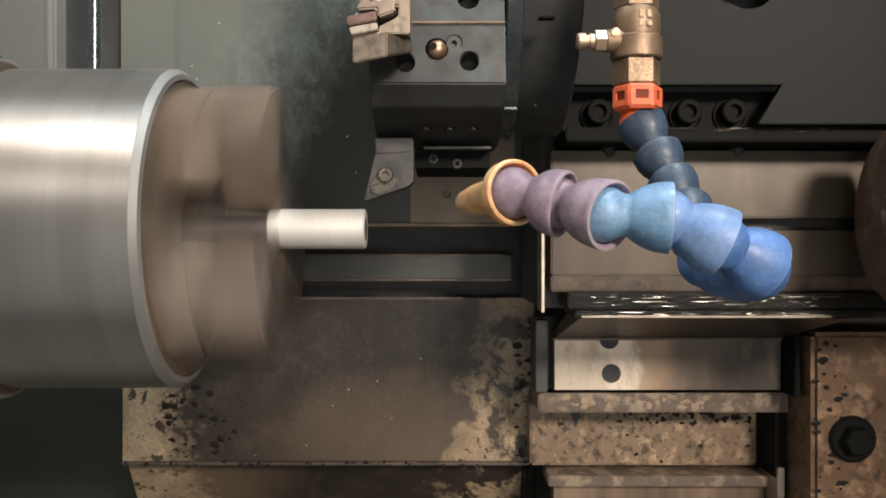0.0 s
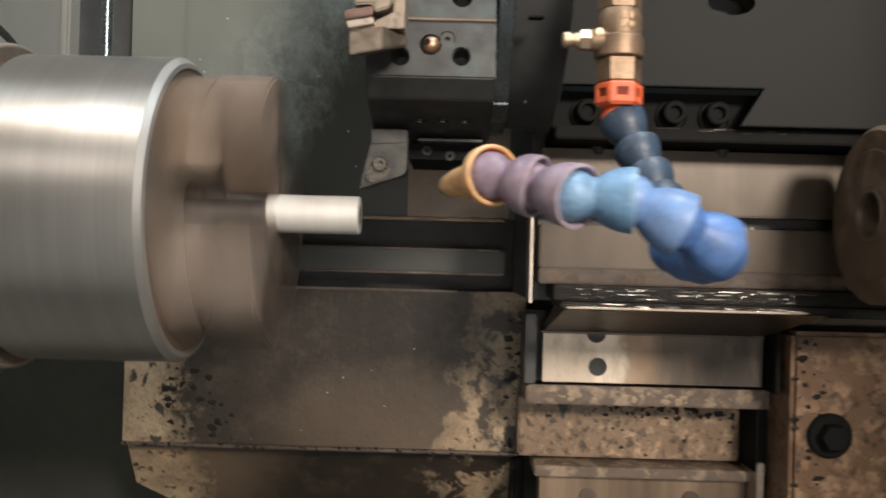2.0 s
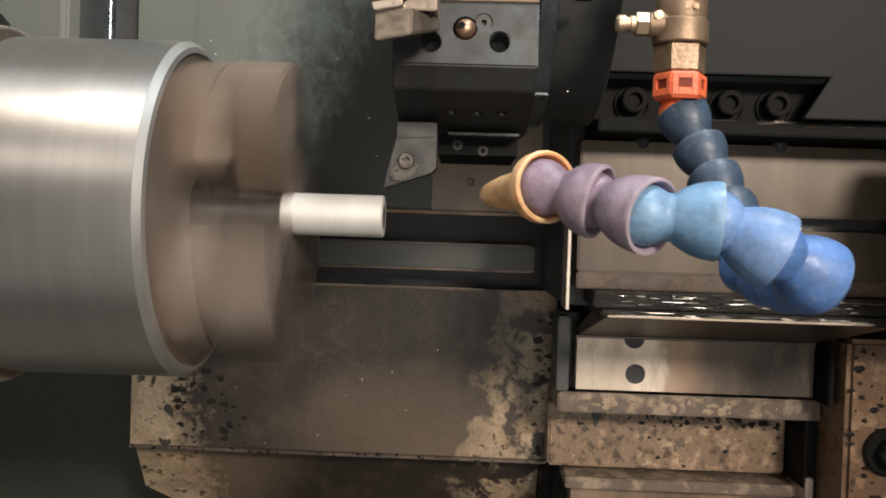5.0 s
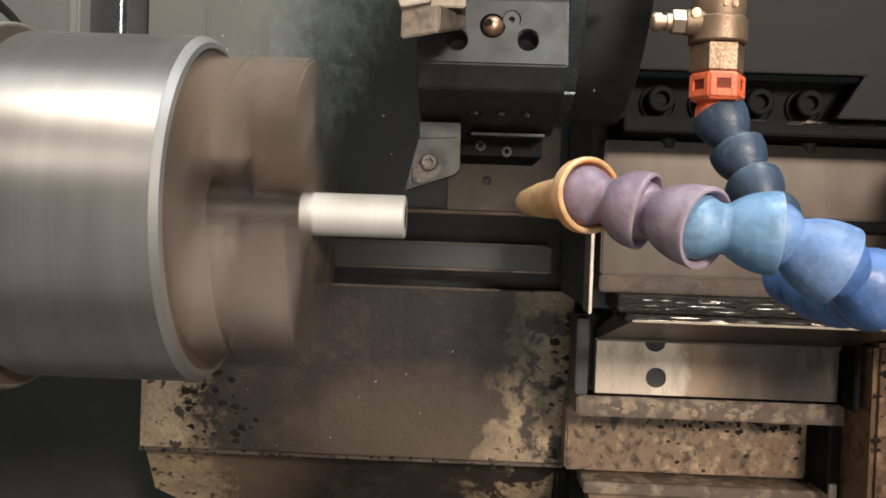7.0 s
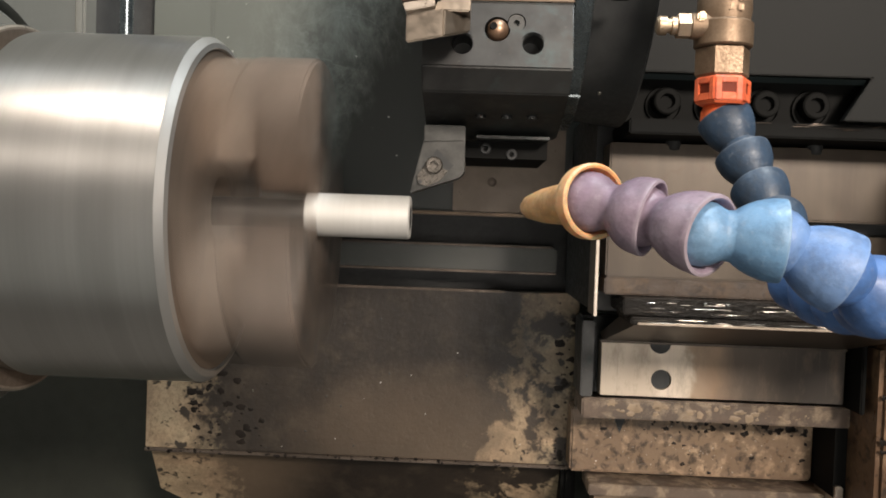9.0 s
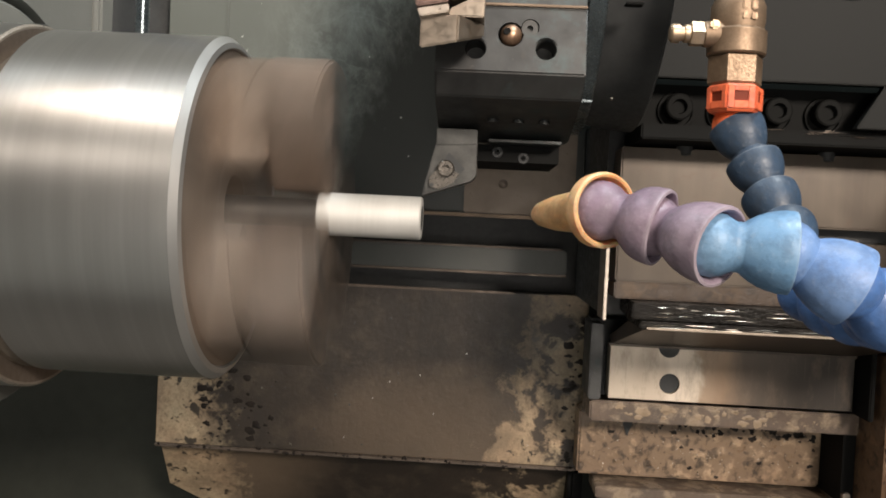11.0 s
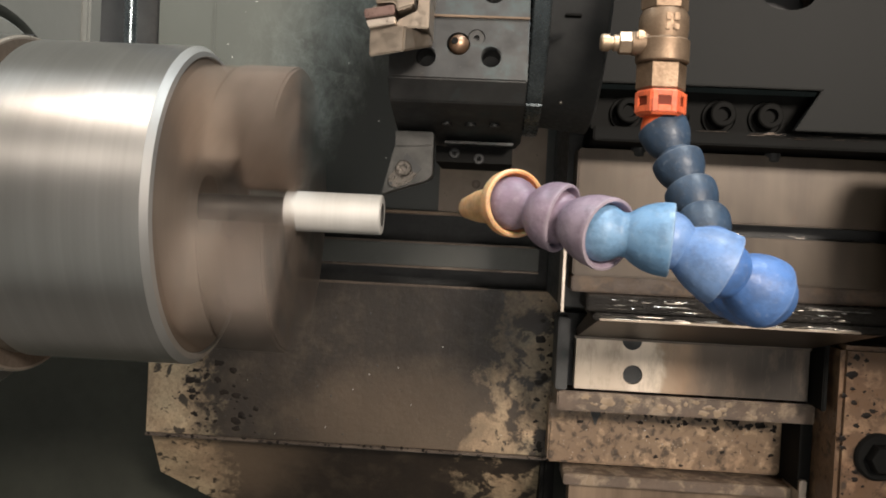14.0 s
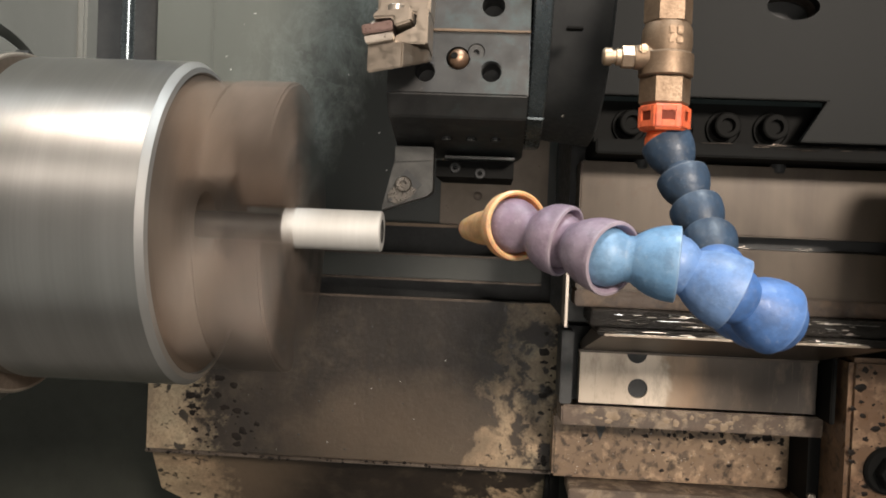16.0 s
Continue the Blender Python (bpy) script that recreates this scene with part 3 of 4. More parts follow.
# ---- bed, rail and saddle ----
def bed():
    single("saddle_body", box(B(), 0.074, 0.50, 0.665, 0.83, -0.045, 0.10), BLACK, "black oily saddle casting behind the bed way", "saddle")
    rail = thing("bed_way", (0.27, 0.65, -0.031), "brown oily machined bed way with a dark groove along it", "bed way")
    part("upper_rail", box(B(), 0.0785, 0.48, 0.632, 0.664, 0.0225, 0.0715, 0.0012), RAIL, rail)
    part("lower_rail", box(B(), 0.0785, 0.48, 0.632, 0.664, -0.0192, 0.0135, 0.0012), RAIL, rail)
    part("rough_band", box(B(), 0.0785, 0.48, 0.6328, 0.664, -0.031, -0.0194, 0.0010), BAND, rail, "rough rusty lower band")
    part("groove", box(B(), 0.0785, 0.48, 0.648, 0.664, 0.0137, 0.0223), BLACK, rail)
    part("edge_strip", box(B(), 0.0715, 0.0735, 0.630, 0.66, -0.046, 0.03, 0.0004), BARE, rail, "thin bright edge strip")
    lip = thing("wet_ledge", (0.19, 0.62, -0.047), "wet black ledge with glinting coolant under the bed way", "ledge")
    part("ledge_top", box(B(), 0.088, 0.48, 0.612, 0.664, -0.0425, -0.0315, 0.001), WET, lip)
    part("ledge_front", box(B(), 0.092, 0.48, 0.605, 0.66, -0.048, -0.043, 0.001), WET, lip)
    # pale metal strip paints the highlight along the ledge
    part("bright_edge", box(B(), 0.096, 0.27, 0.603, 0.606, -0.0478, -0.0464, 0.0003), HOLDER_STEEL, lip, "bright metal strip set as the glint along the wet edge")
    g = thing("sloped_guard", (0.19, 0.69, -0.0775), "dirty sloping steel guard under the ledge", "guard")
    part("sheet", prism(B(), [(0.612, -0.049), (0.67, -0.049), (0.76, -0.072), (0.745, -0.0765)], "x", 0.096, 0.288), GUARD, g)
    part("folded_edge", box(B(), 0.0935, 0.29, 0.742, 0.7455, -0.0780, -0.0758, 0.0006), GUARD, g)
    fr = thing("plate_frame", (0.19, 0.77, -0.143), "dirty steel frame with chipped paint round a ground plate", "frame")
    part("left_post", box(B(), 0.0805, 0.0905, 0.752, 0.80, -0.124, -0.062, 0.001), TURRET_STEEL, fr)
    part("bottom_bar", box(B(), 0.083, 0.302, 0.757, 0.81, -0.1425, -0.1255, 0.0015), CHIPPED, fr)
    part("right_post", box(B(), 0.2925, 0.2965, 0.722, 0.78, -0.124, -0.06, 0.001), PIT, fr)
    part("backing", box(B(), 0.083, 0.30, 0.775, 0.80, -0.124, -0.06), BLACK, fr)
    pl = thing("ground_plate", (0.19, 0.75, -0.1215), "scraped pale steel plate with dark bolt holes", "plate")
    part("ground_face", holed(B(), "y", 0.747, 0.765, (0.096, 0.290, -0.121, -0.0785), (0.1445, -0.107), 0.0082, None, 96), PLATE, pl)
    part("hole_plug", lathe(B(), (0.1445, 0.7495, -0.107), (0.1445, 0.77, -0.107), [(0, 0), (0, 0.0078), (0.0006, 0.0081), (0.004, 0.0081), (0.004, 0)], 24), BLACK, pl, "dark oily plug in the bolt hole")
    part("upper_hole", lathe(B(), (0.1425, 0.7445, -0.0775), (0.1425, 0.75, -0.0775), [(0, 0), (0, 0.0082), (0.003, 0.0082), (0.003, 0)], 24), BLACK, pl)
    cs = thing("lower_casting", (0.19, 0.82, -0.205), "mottled cream and brown painted casting, wet with coolant", "casting")
    part("body", box(B(), 0.0805, 0.29, 0.803, 0.834, -0.200, -0.1435, 0.002), MOTTLED, cs)
    part("drain_notch", prism(B(), [(0.1145, -0.1440), (0.1295, -0.1440), (0.1225, -0.1640)], "y", 0.8005, 0.8035), BLACK, cs, "small black triangular drain notch")
    # dark filler stands in for shade between casting and block
    part("side_gap", box(B(), 0.2905, 0.3005, 0.76, 0.85, -0.2, -0.143), PIT, cs, "dark filler block for the shade in the gap")
    lo = thing("lower_plate", (0.19, 0.78, -0.30), "lower steel plate in a worn frame", "plate")
    part("top_bar", box(B(), 0.094, 0.30, 0.775, 0.82, -0.212, -0.2025, 0.001), CHIPPED, lo)
    part("plate", box(B(), 0.10, 0.29, 0.785, 0.81, -0.30, -0.2125), PLATE_BROWN, lo)
    for x in (0.145, 0.24):
        part("bolt", lathe(B(), (x, 0.783, -0.232), (x, 0.79, -0.232), [(0, 0), (0, 0.008), (0.004, 0.008)], 24), FRAME, lo)
    part("side_bar", box(B(), 0.291, 0.297, 0.755, 0.80, -0.30, -0.19, 0.001), BARE, lo)
    right = thing("bearing_block", (0.39, 0.75, -0.40), "rusty mottled cast block with a large dark bolt", "casting")
    part("body", box(B(), 0.301, 0.52, 0.708, 0.90, -0.40, -0.068, 0.004), RUSTY, right)
    bolt = part("bolt", lathe(B(), (0.333, 0.694, -0.1545), (0.333, 0.71, -0.1545), [(0, 0), (0, 0.0105), (0.002, 0.0120), (0.013, 0.0120)], 6), PIT, right)
    part("washer", lathe(B(), (0.333, 0.704, -0.1545), (0.333, 0.71, -0.1545), [(0, 0), (0, 0.0170), (0.002, 0.0190), (0.004, 0.0190)], 32), PIT, bolt)


def panel():
    p = thing("carriage_guard", (0.29, 0.59, 0.085), "dark grey painted carriage guard panel with an oval hole", "guard panel")
    sheet = part("sheet", prism(B(), [(0.084, 0.1105), (0.228, 0.1105), (0.212, 0.084), (0.56, 0.084), (0.56, 0.50), (0.084, 0.50)], "y", 0.584, 0.592, 0.0006), PANEL_PAINT, p)
    cutter(sheet, [(0.2035, 0.585, 0.1700, 0.0088, 0.0165)], "sheet")
    part("hole_lining", holed(B(), "y", 0.5925, 0.606, (0.165, 0.242, 0.150, 0.188), (0.2035, 0.1700), 0.0088, 0.0165), FRAME, p)
    part("recess", box(B(), 0.084, 0.235, 0.610, 0.64, 0.078, 0.1103), PIT, p)
    part("shelf", box(B(), 0.084, 0.56, 0.594, 0.66, 0.0735, 0.0832, 0.001), PIT, p)
    for x in (0.108, 0.139, 0.170, 0.201):
        head = part("bolt_head", lathe(B(), (x, 0.598, 0.095), (x, 0.61, 0.095), [(0.004, 0), (0.004, 0.004), (0, 0.0048), (0, 0.0075), (0.001, 0.0085), (0.010, 0.0085)], 24), PIT, p)
        part("counterbore", lathe(B(), (x, 0.6075, 0.0935), (x, 0.61, 0.0935), [(0.002, 0.0100), (0, 0.0104), (0, 0.0120), (0.002, 0.0124)], 32), PIT, head)
    for x in (0.121, 0.215):
        part("stop_screw", lathe(B(), (x, 0.636, 0.078), (x, 0.636, 0.067), [(0, 0.0055), (0.010, 0.0055), (0.011, 0.004), (0.011, 0)], 12), BLACK, p)
    # black backing added for the unlit depth behind the guard
    single("wall_beyond", box(B(), 0.08, 0.6, 0.61, 0.64, 0.12, 0.5), BLACK, "black sheet for the shade behind the carriage guard", "wall", "structure")


def tail():
    c = (0.286, 0.55, 0.0217)
    e = (0.5, 0.55, 0.0217)
    t = thing("tail_flange", (0.31, 0.55, -0.037), "rusty brown round tailstock flange with a centre bore", "tailstock")
    part("flange", lathe(B(), c, e, [(0.03, 0.0), (0.03, 0.0155), (0.001, 0.0155), (0, 0.0165), (0, 0.043), (0.001, 0.044), (0.001, 0.056), (0.004, 0.059), (0.024, 0.059), (0.024, 0.045), (0.20, 0.045), (0.20, 0)], 64), TAIL_RUST, t)
    part("bore_lip", lathe(B(), (0.2855, 0.55, 0.0217), e, [(0.003, 0.0152), (0, 0.0155), (0, 0.0175), (0.003, 0.018)], 48), HOLDER_STEEL, t)


bed()
panel()
tail()


# ---- chuck, work and turret ----
def chuck():
    ax = (AX_Y, AX_Z)
    a, b = (-0.256, *ax), (0, *ax)
    c = thing("lathe_chuck", (-0.205, AX_Y, AX_Z), "spinning three-jaw lathe chuck of turned steel", "chuck")
    part("body", lathe(B(), a, b, [(0, 0.02), (0, 0.0935), (0.003, 0.0966), (0.0966, 0.0966)], 160), CHUCK_STEEL, c, "", 4)
    part("rim", lathe(B(), a, b, [(0.0967, 0.0966), (0.1004, 0.0934), (0.1014, 0.0905), (0.0995, 0.0895)], 160), RIM_STEEL, c, "bright chamfered rim", 4)
    part("face", lathe(B(), a, b, [(0.0998, 0.0895), (0.1005, 0.088), (0.1005, 0.020), (0.07, 0.018), (0.07, 0)], 96), FACE_STEEL, c, "oily brown chuck face")
    for k in range(3):
        turn = Matrix.Translation((0, *ax)) @ Matrix.Rotation(radians(120 * k), 4, "X") @ Matrix.Translation((0, -ax[0], -ax[1]))
        y0, z0 = ax
        base = prism(B(), [(-0.021, 0.026), (0.021, 0.026), (0.021, 0.0840), (-0.021, 0.0840)], "x", -0.156, -0.133, 0.0015)
        bmesh.ops.translate(base, verts=base.verts, vec=(0, y0, z0))
        base.transform(turn)
        jaw = part("base_jaw", base, FACE_STEEL, c)
        top = prism(B(), [(-0.0072, 0.0124), (0.0072, 0.0124), (0.022, 0.034), (0.0285, 0.077), (0.0250, 0.0835), (0.0, 0.0868), (-0.0250, 0.0835), (-0.0285, 0.077), (-0.022, 0.034)], "x", -0.133, -0.0985, 0.0015)
        bmesh.ops.translate(top, verts=top.verts, vec=(0, y0, z0))
        top.transform(turn)
        part("top_jaw", top, JAW_STEEL, jaw)
        screws = B()
        for r in (0.045, 0.074):
            lathe(screws, (-0.0983, y0, z0 + r), (-0.120, y0, z0 + r), [(0, 0), (0, 0.007), (0.008, 0.007)], 20)
        screws.transform(turn)
        part("jaw_screw", screws, BLACK, jaw)
    w = thing("workpiece", (-0.09, AX_Y, AX_Z), "turned bare aluminium bar held in the spinning chuck", "workpiece")
    part("bar", lathe(B(), (-0.160, *ax), b, [(0.054, 0.0085), (0.054, 0.01225), (0.1118, 0.01225), (0.1126, 0.0115), (0.1126, 0.0072)], 64), ALUMINIUM, w)
    part("gripped_stub", lathe(B(), (-0.160, *ax), b, [(0, 0), (0, 0.0085), (0.054, 0.0085)], 48), SHANK_STEEL, w, "darker stub held by the jaws")
    part("end_bore", lathe(B(), (-0.160, *ax), b, [(0.1126, 0.0072), (0.1118, 0.0066), (0.104, 0.0064), (0.104, 0)], 48), SHANK_STEEL, w, "dark turned bore in the end")
    s = thing("spindle_flange", (-0.27, AX_Y, AX_Z - 0.103), "grey steel spindle backplate behind the chuck", "flange")
    part("disc", lathe(B(), (-0.285, *ax), b, [(0, 0), (0, 0.103), (0.0195, 0.103)], 128), CHUCK_STEEL, s, "", 4)
    part("rim_line", lathe(B(), (-0.2655, *ax), b, [(0, 0.103), (0.0012, 0.1018), (0.0012, 0.1006)], 128), BARE, s, "thin bright worn edge")
    part("disc_face", lathe(B(), (-0.2643, *ax), b, [(0, 0.1006), (0, 0)], 96), FACE_STEEL, s, "tan oily face")
    part("spindle_nose", lathe(B(), (-0.264, *ax), b, [(0, 0.0915), (0.0030, 0.0915), (0.0040, 0.0905), (0.0085, 0.0895), (0.0085, 0)], 96), HOLDER_STEEL, s, "bright stepped spindle nose")
    cover = part("bearing_cover", lathe(B(), (-0.312, *ax), b, [(0, 0.0), (0, 0.117), (0.018, 0.117), (0.020, 0.115), (0.020, 0)], 96), GREY_PAINT, s, "grey painted round bearing cover")
    for k in range(8):
        an = radians(45 * k + 30)
        y, z = AX_Y + 0.110 * math.cos(an), AX_Z + 0.110 * math.sin(an)
        part("cover_bolt", lathe(B(), (-0.284, y, z), (-0.295, y, z), [(0.003, 0), (0.003, 0.002), (0, 0.0025), (0, 0.0045), (0.001, 0.005), (0.009, 0.005)], 18), TURRET_STEEL, cover)
    return c, w


def turret():
    t = thing("tool_turret", (0.0, 0.58, 0.064), "dark steel tool turret with bolt holes and a coolant ball nozzle", "turret")
    outline = [(0.550, 0.064), (0.486, 0.0795), (0.475, 0.0905), (0.482, 0.1245), (0.4845, 0.1262), (0.50, 0.19), (0.515, 0.25), (0.540, 0.32), (0.59, 0.375), (0.66, 0.40), (0.73, 0.37), (0.775, 0.29), (0.775, 0.22), (0.74, 0.13), (0.67, 0.072)]
    disc = part("disc", prism(B(), outline, "x", -0.0405, 0.0345, 0.0008), TURRET_STEEL, t)
    cutter(disc, [(-0.0034, 0.478, 0.1102, 0.0064), (0.0062, 0.480, 0.1140, 0.0046), (-0.0206, 0.477, 0.1022, 0.0054), (0.0145, 0.477, 0.1030, 0.0054), (0.0143, 0.487, 0.1405, 0.0062)], "disc")
    for hx, hz in ((-0.0206, 0.1022), (0.0145, 0.1030)):
        part("hole_rim", lathe(B(), (hx, 0.4775, hz), (hx, 0.50, hz), [(0.0040, 0.0046), (0.0012, 0.0053), (0.0004, 0.0060), (0.0016, 0.0066)], 28), TURRET_STEEL, t, "countersunk bolt hole rim")
    nz = part("coolant_nozzle", ball(B(), (-0.0032, 0.4820, 0.1102), 0.0055), COPPER, t, "brass coolant ball nozzle")
    part("nozzle_hole", lathe(B(), (-0.0053, 0.4764, 0.1113), (-0.0053, 0.48, 0.1113), [(0.0004, 0), (0, 0.0012), (0, 0.0018), (0.002, 0.0021)], 16), PIT, nz)
    part("lock_screw", lathe(B(), (0.0062, 0.4815, 0.1140), (0.0062, 0.49, 0.1140), [(0.003, 0), (0.003, 0.0014), (0, 0.0016), (0, 0.0043), (0.006, 0.0043)], 24), TURRET_STEEL, t)
    part("facet_line", box(B(), -0.0175, 0.0346, 0.4812, 0.4835, 0.1250, 0.1263, 0.0003), PLATE_BROWN, t, "bright worn facet edge")
    part("rim", lathe(B(), (0.036, 0.60, 0.20), (0.1, 0.60, 0.20), [(0, 0), (0, 0.124), (0.001, 0.125), (0.0095, 0.125), (0.0105, 0.124), (0.0105, 0)], 96), RIM_DARK, t)
    part("drum", lathe(B(), (0.047, 0.60, 0.20), (0.1, 0.60, 0.20), [(0, 0), (0, 0.118), (0.032, 0.122), (0.034, 0.118), (0.034, 0)], 96), BLACK, t)
    part("drum_fleck", ball(B(), (0.0582, 0.5505, 0.0912), 0.0013, 12), GLINT, t, "small bright fleck on the drum")
    # strip modelled in place of a light reflection on the rim edge
    part("rim_glint", box(B(), 0.0365, 0.0465, 0.5425, 0.5480, 0.0872, 0.0886, 0.0004), RIM_DARK, t, "small strip modelled for a reflection on the rim")
    part("drum_slot", box(B(), 0.0535, 0.0625, 0.4830, 0.4900, 0.1285, 0.1298, 0.0004), PIT, t, "narrow dark slot")
    part("clamp_wedge", box(B(), -0.012, 0.030, 0.540, 0.56, 0.0622, 0.0638, 0.0004), TURRET_STEEL, t)
    part("lower_block", box(B(), -0.018, 0.030, 0.556, 0.63, 0.0520, 0.0620), PIT, t)
    for x, z in ((-0.0062, 0.0575), (0.0092, 0.0545)):
        part("block_screw", lathe(B(), (x, 0.5548, z), (x, 0.57, z), [(0.0012, 0), (0.0012, 0.0012), (0, 0.0016), (0, 0.0030), (0.0010, 0.0034), (0.004, 0.0034)], 16), BLACK, t)
    for x in (-0.010, 0.004, 0.018):
        part("clamp_screw", lathe(B(), (x, 0.518, 0.0705), (x, 0.518, 0.08), [(0, 0), (0, 0.0032), (0.006, 0.0032)], 16), TURRET_STEEL, t)
    # facing tool at the work
    f = thing("turning_tool", (-0.025, 0.54, 0.036), "dark steel turning tool holder with a clamped diamond insert", "tool holder")
    part("shank", prism(B(), [(-0.0410, 0.0670), (-0.0180, 0.0670), (-0.0178, 0.0415), (-0.0208, 0.0383), (-0.0333, 0.0342), (-0.0478, 0.0290), (-0.0446, 0.0433), (-0.0428, 0.0512), (-0.0410, 0.0580)], "y", 0.5280, 0.546, 0.0005), SHANK_STEEL, f)
    part("shoulder", prism(B(), [(-0.0408, 0.0672), (-0.0182, 0.0672), (-0.0184, 0.0590), (-0.0405, 0.0578)], "y", 0.5268, 0.5282, 0.0004), SHANK_STEEL, f)
    part("pocket", prism(B(), [(-0.0334, 0.0540), (-0.0240, 0.0450), (-0.0330, 0.0352), (-0.0436, 0.0385)], "y", 0.5272, 0.5284), BLACK, f, "dark insert pocket")
    ins = part("insert", prism(B(), [(-0.0440, 0.0388), (-0.0400, 0.0440), (-0.0345, 0.0455), (-0.0268, 0.0420), (-0.0305, 0.0368), (-0.0382, 0.0330), (-0.0434, 0.0343)], "y", 0.5255, 0.5274, 0.0004), INSERT, f, "grey carbide insert")
    part("clamp_screw", lathe(B(), (-0.0346, 0.5225, 0.0446), (-0.0346, 0.53, 0.0446), [(0.0022, 0), (0.0022, 0.0019), (0, 0.0022), (0, 0.0041), (0.0009, 0.0048), (0.004, 0.0048)], 24), INSERT, ins)
    part("chip_hole", lathe(B(), (-0.0422, 0.5251, 0.0354), (-0.0422, 0.53, 0.0354), [(0, 0), (0, 0.0011), (0.002, 0.0011)], 12), BLACK, ins)

    # neighbouring holder pointing out of the turret
    h = thing("spare_tool_holder", (-0.031, 0.46, 0.0945), "nickel-plated tool holder with a top clamp and square insert", "tool holder")
    def block(plan, top):
        bm = B()
        low = [bm.verts.new((x, y, 0.2138 * y + 0.20 * (x + 0.0455))) for x, y in plan]
        high = [bm.verts.new((x, y, top)) for x, y in plan]
        bm.faces.new(low), bm.faces.new(high)
        for k in range(len(plan)):
            j = (k + 1) % len(plan)
            bm.faces.new((low[k], low[j], high[j], high[k]))
        bmesh.ops.recalc_face_normals(bm, faces=bm.faces)
        bmesh.ops.bevel(bm, geom=list(bm.edges), offset=0.0008, segments=2, affect="EDGES", clamp_overlap=True)
        return bm
    part("head", block([(-0.0455, 0.4375), (-0.0282, 0.4360), (-0.0168, 0.4520), (-0.0168, 0.4760), (-0.0455, 0.4760)], 0.1090), HOLDER_STEEL, h)
    part("step", prism(B(), [(-0.0325, 0.1092), (-0.0168, 0.1092), (-0.0168, 0.1272), (-0.0225, 0.1255), (-0.0226, 0.1178), (-0.0325, 0.1128)], "y", 0.4405, 0.476, 0.0006), HOLDER_STEEL, h)
    part("rear_shank", box(B(), -0.0440, -0.0172, 0.4565, 0.500, 0.1275, 0.185, 0.0012), HOLDER_STEEL, h)
    part("seat", prism(B(), [(-0.0455, 0.1068), (-0.0326, 0.1094), (-0.0328, 0.1130), (-0.0470, 0.1104)], "y", 0.4325, 0.460, 0.0005), BARE, h, "bright carbide seat")
    ins = part("insert", prism(B(), [(-0.0472, 0.1108), (-0.0328, 0.1134), (-0.0332, 0.1182), (-0.0481, 0.1152)], "y", 0.4305, 0.458, 0.0006), RED_CARBIDE, h, "reddish carbide insert")
    part("pin", ball(B(), (-0.0425, 0.4400, 0.1165), 0.0032, 20), BARE, ins)
    cl = part("clamp", prism(B(), [(-0.0430, 0.1190), (-0.0330, 0.1196), (-0.0322, 0.1152), (-0.0240, 0.1182), (-0.0244, 0.1254), (-0.0352, 0.1232), (-0.0420, 0.1225)], "y", 0.4320, 0.458, 0.0009), HOLDER_STEEL, h)
    part("clamp_screw", lathe(B(), (-0.0333, 0.446, 0.1235), (-0.0333, 0.446, 0.15), [(0, 0.0042), (0.0050, 0.0042), (0.0056, 0.0036), (0.0056, 0.0020), (0.0035, 0.0018), (0.0035, 0)], 20), BARE, cl)


CHUCK, WORK = chuck()
turret()


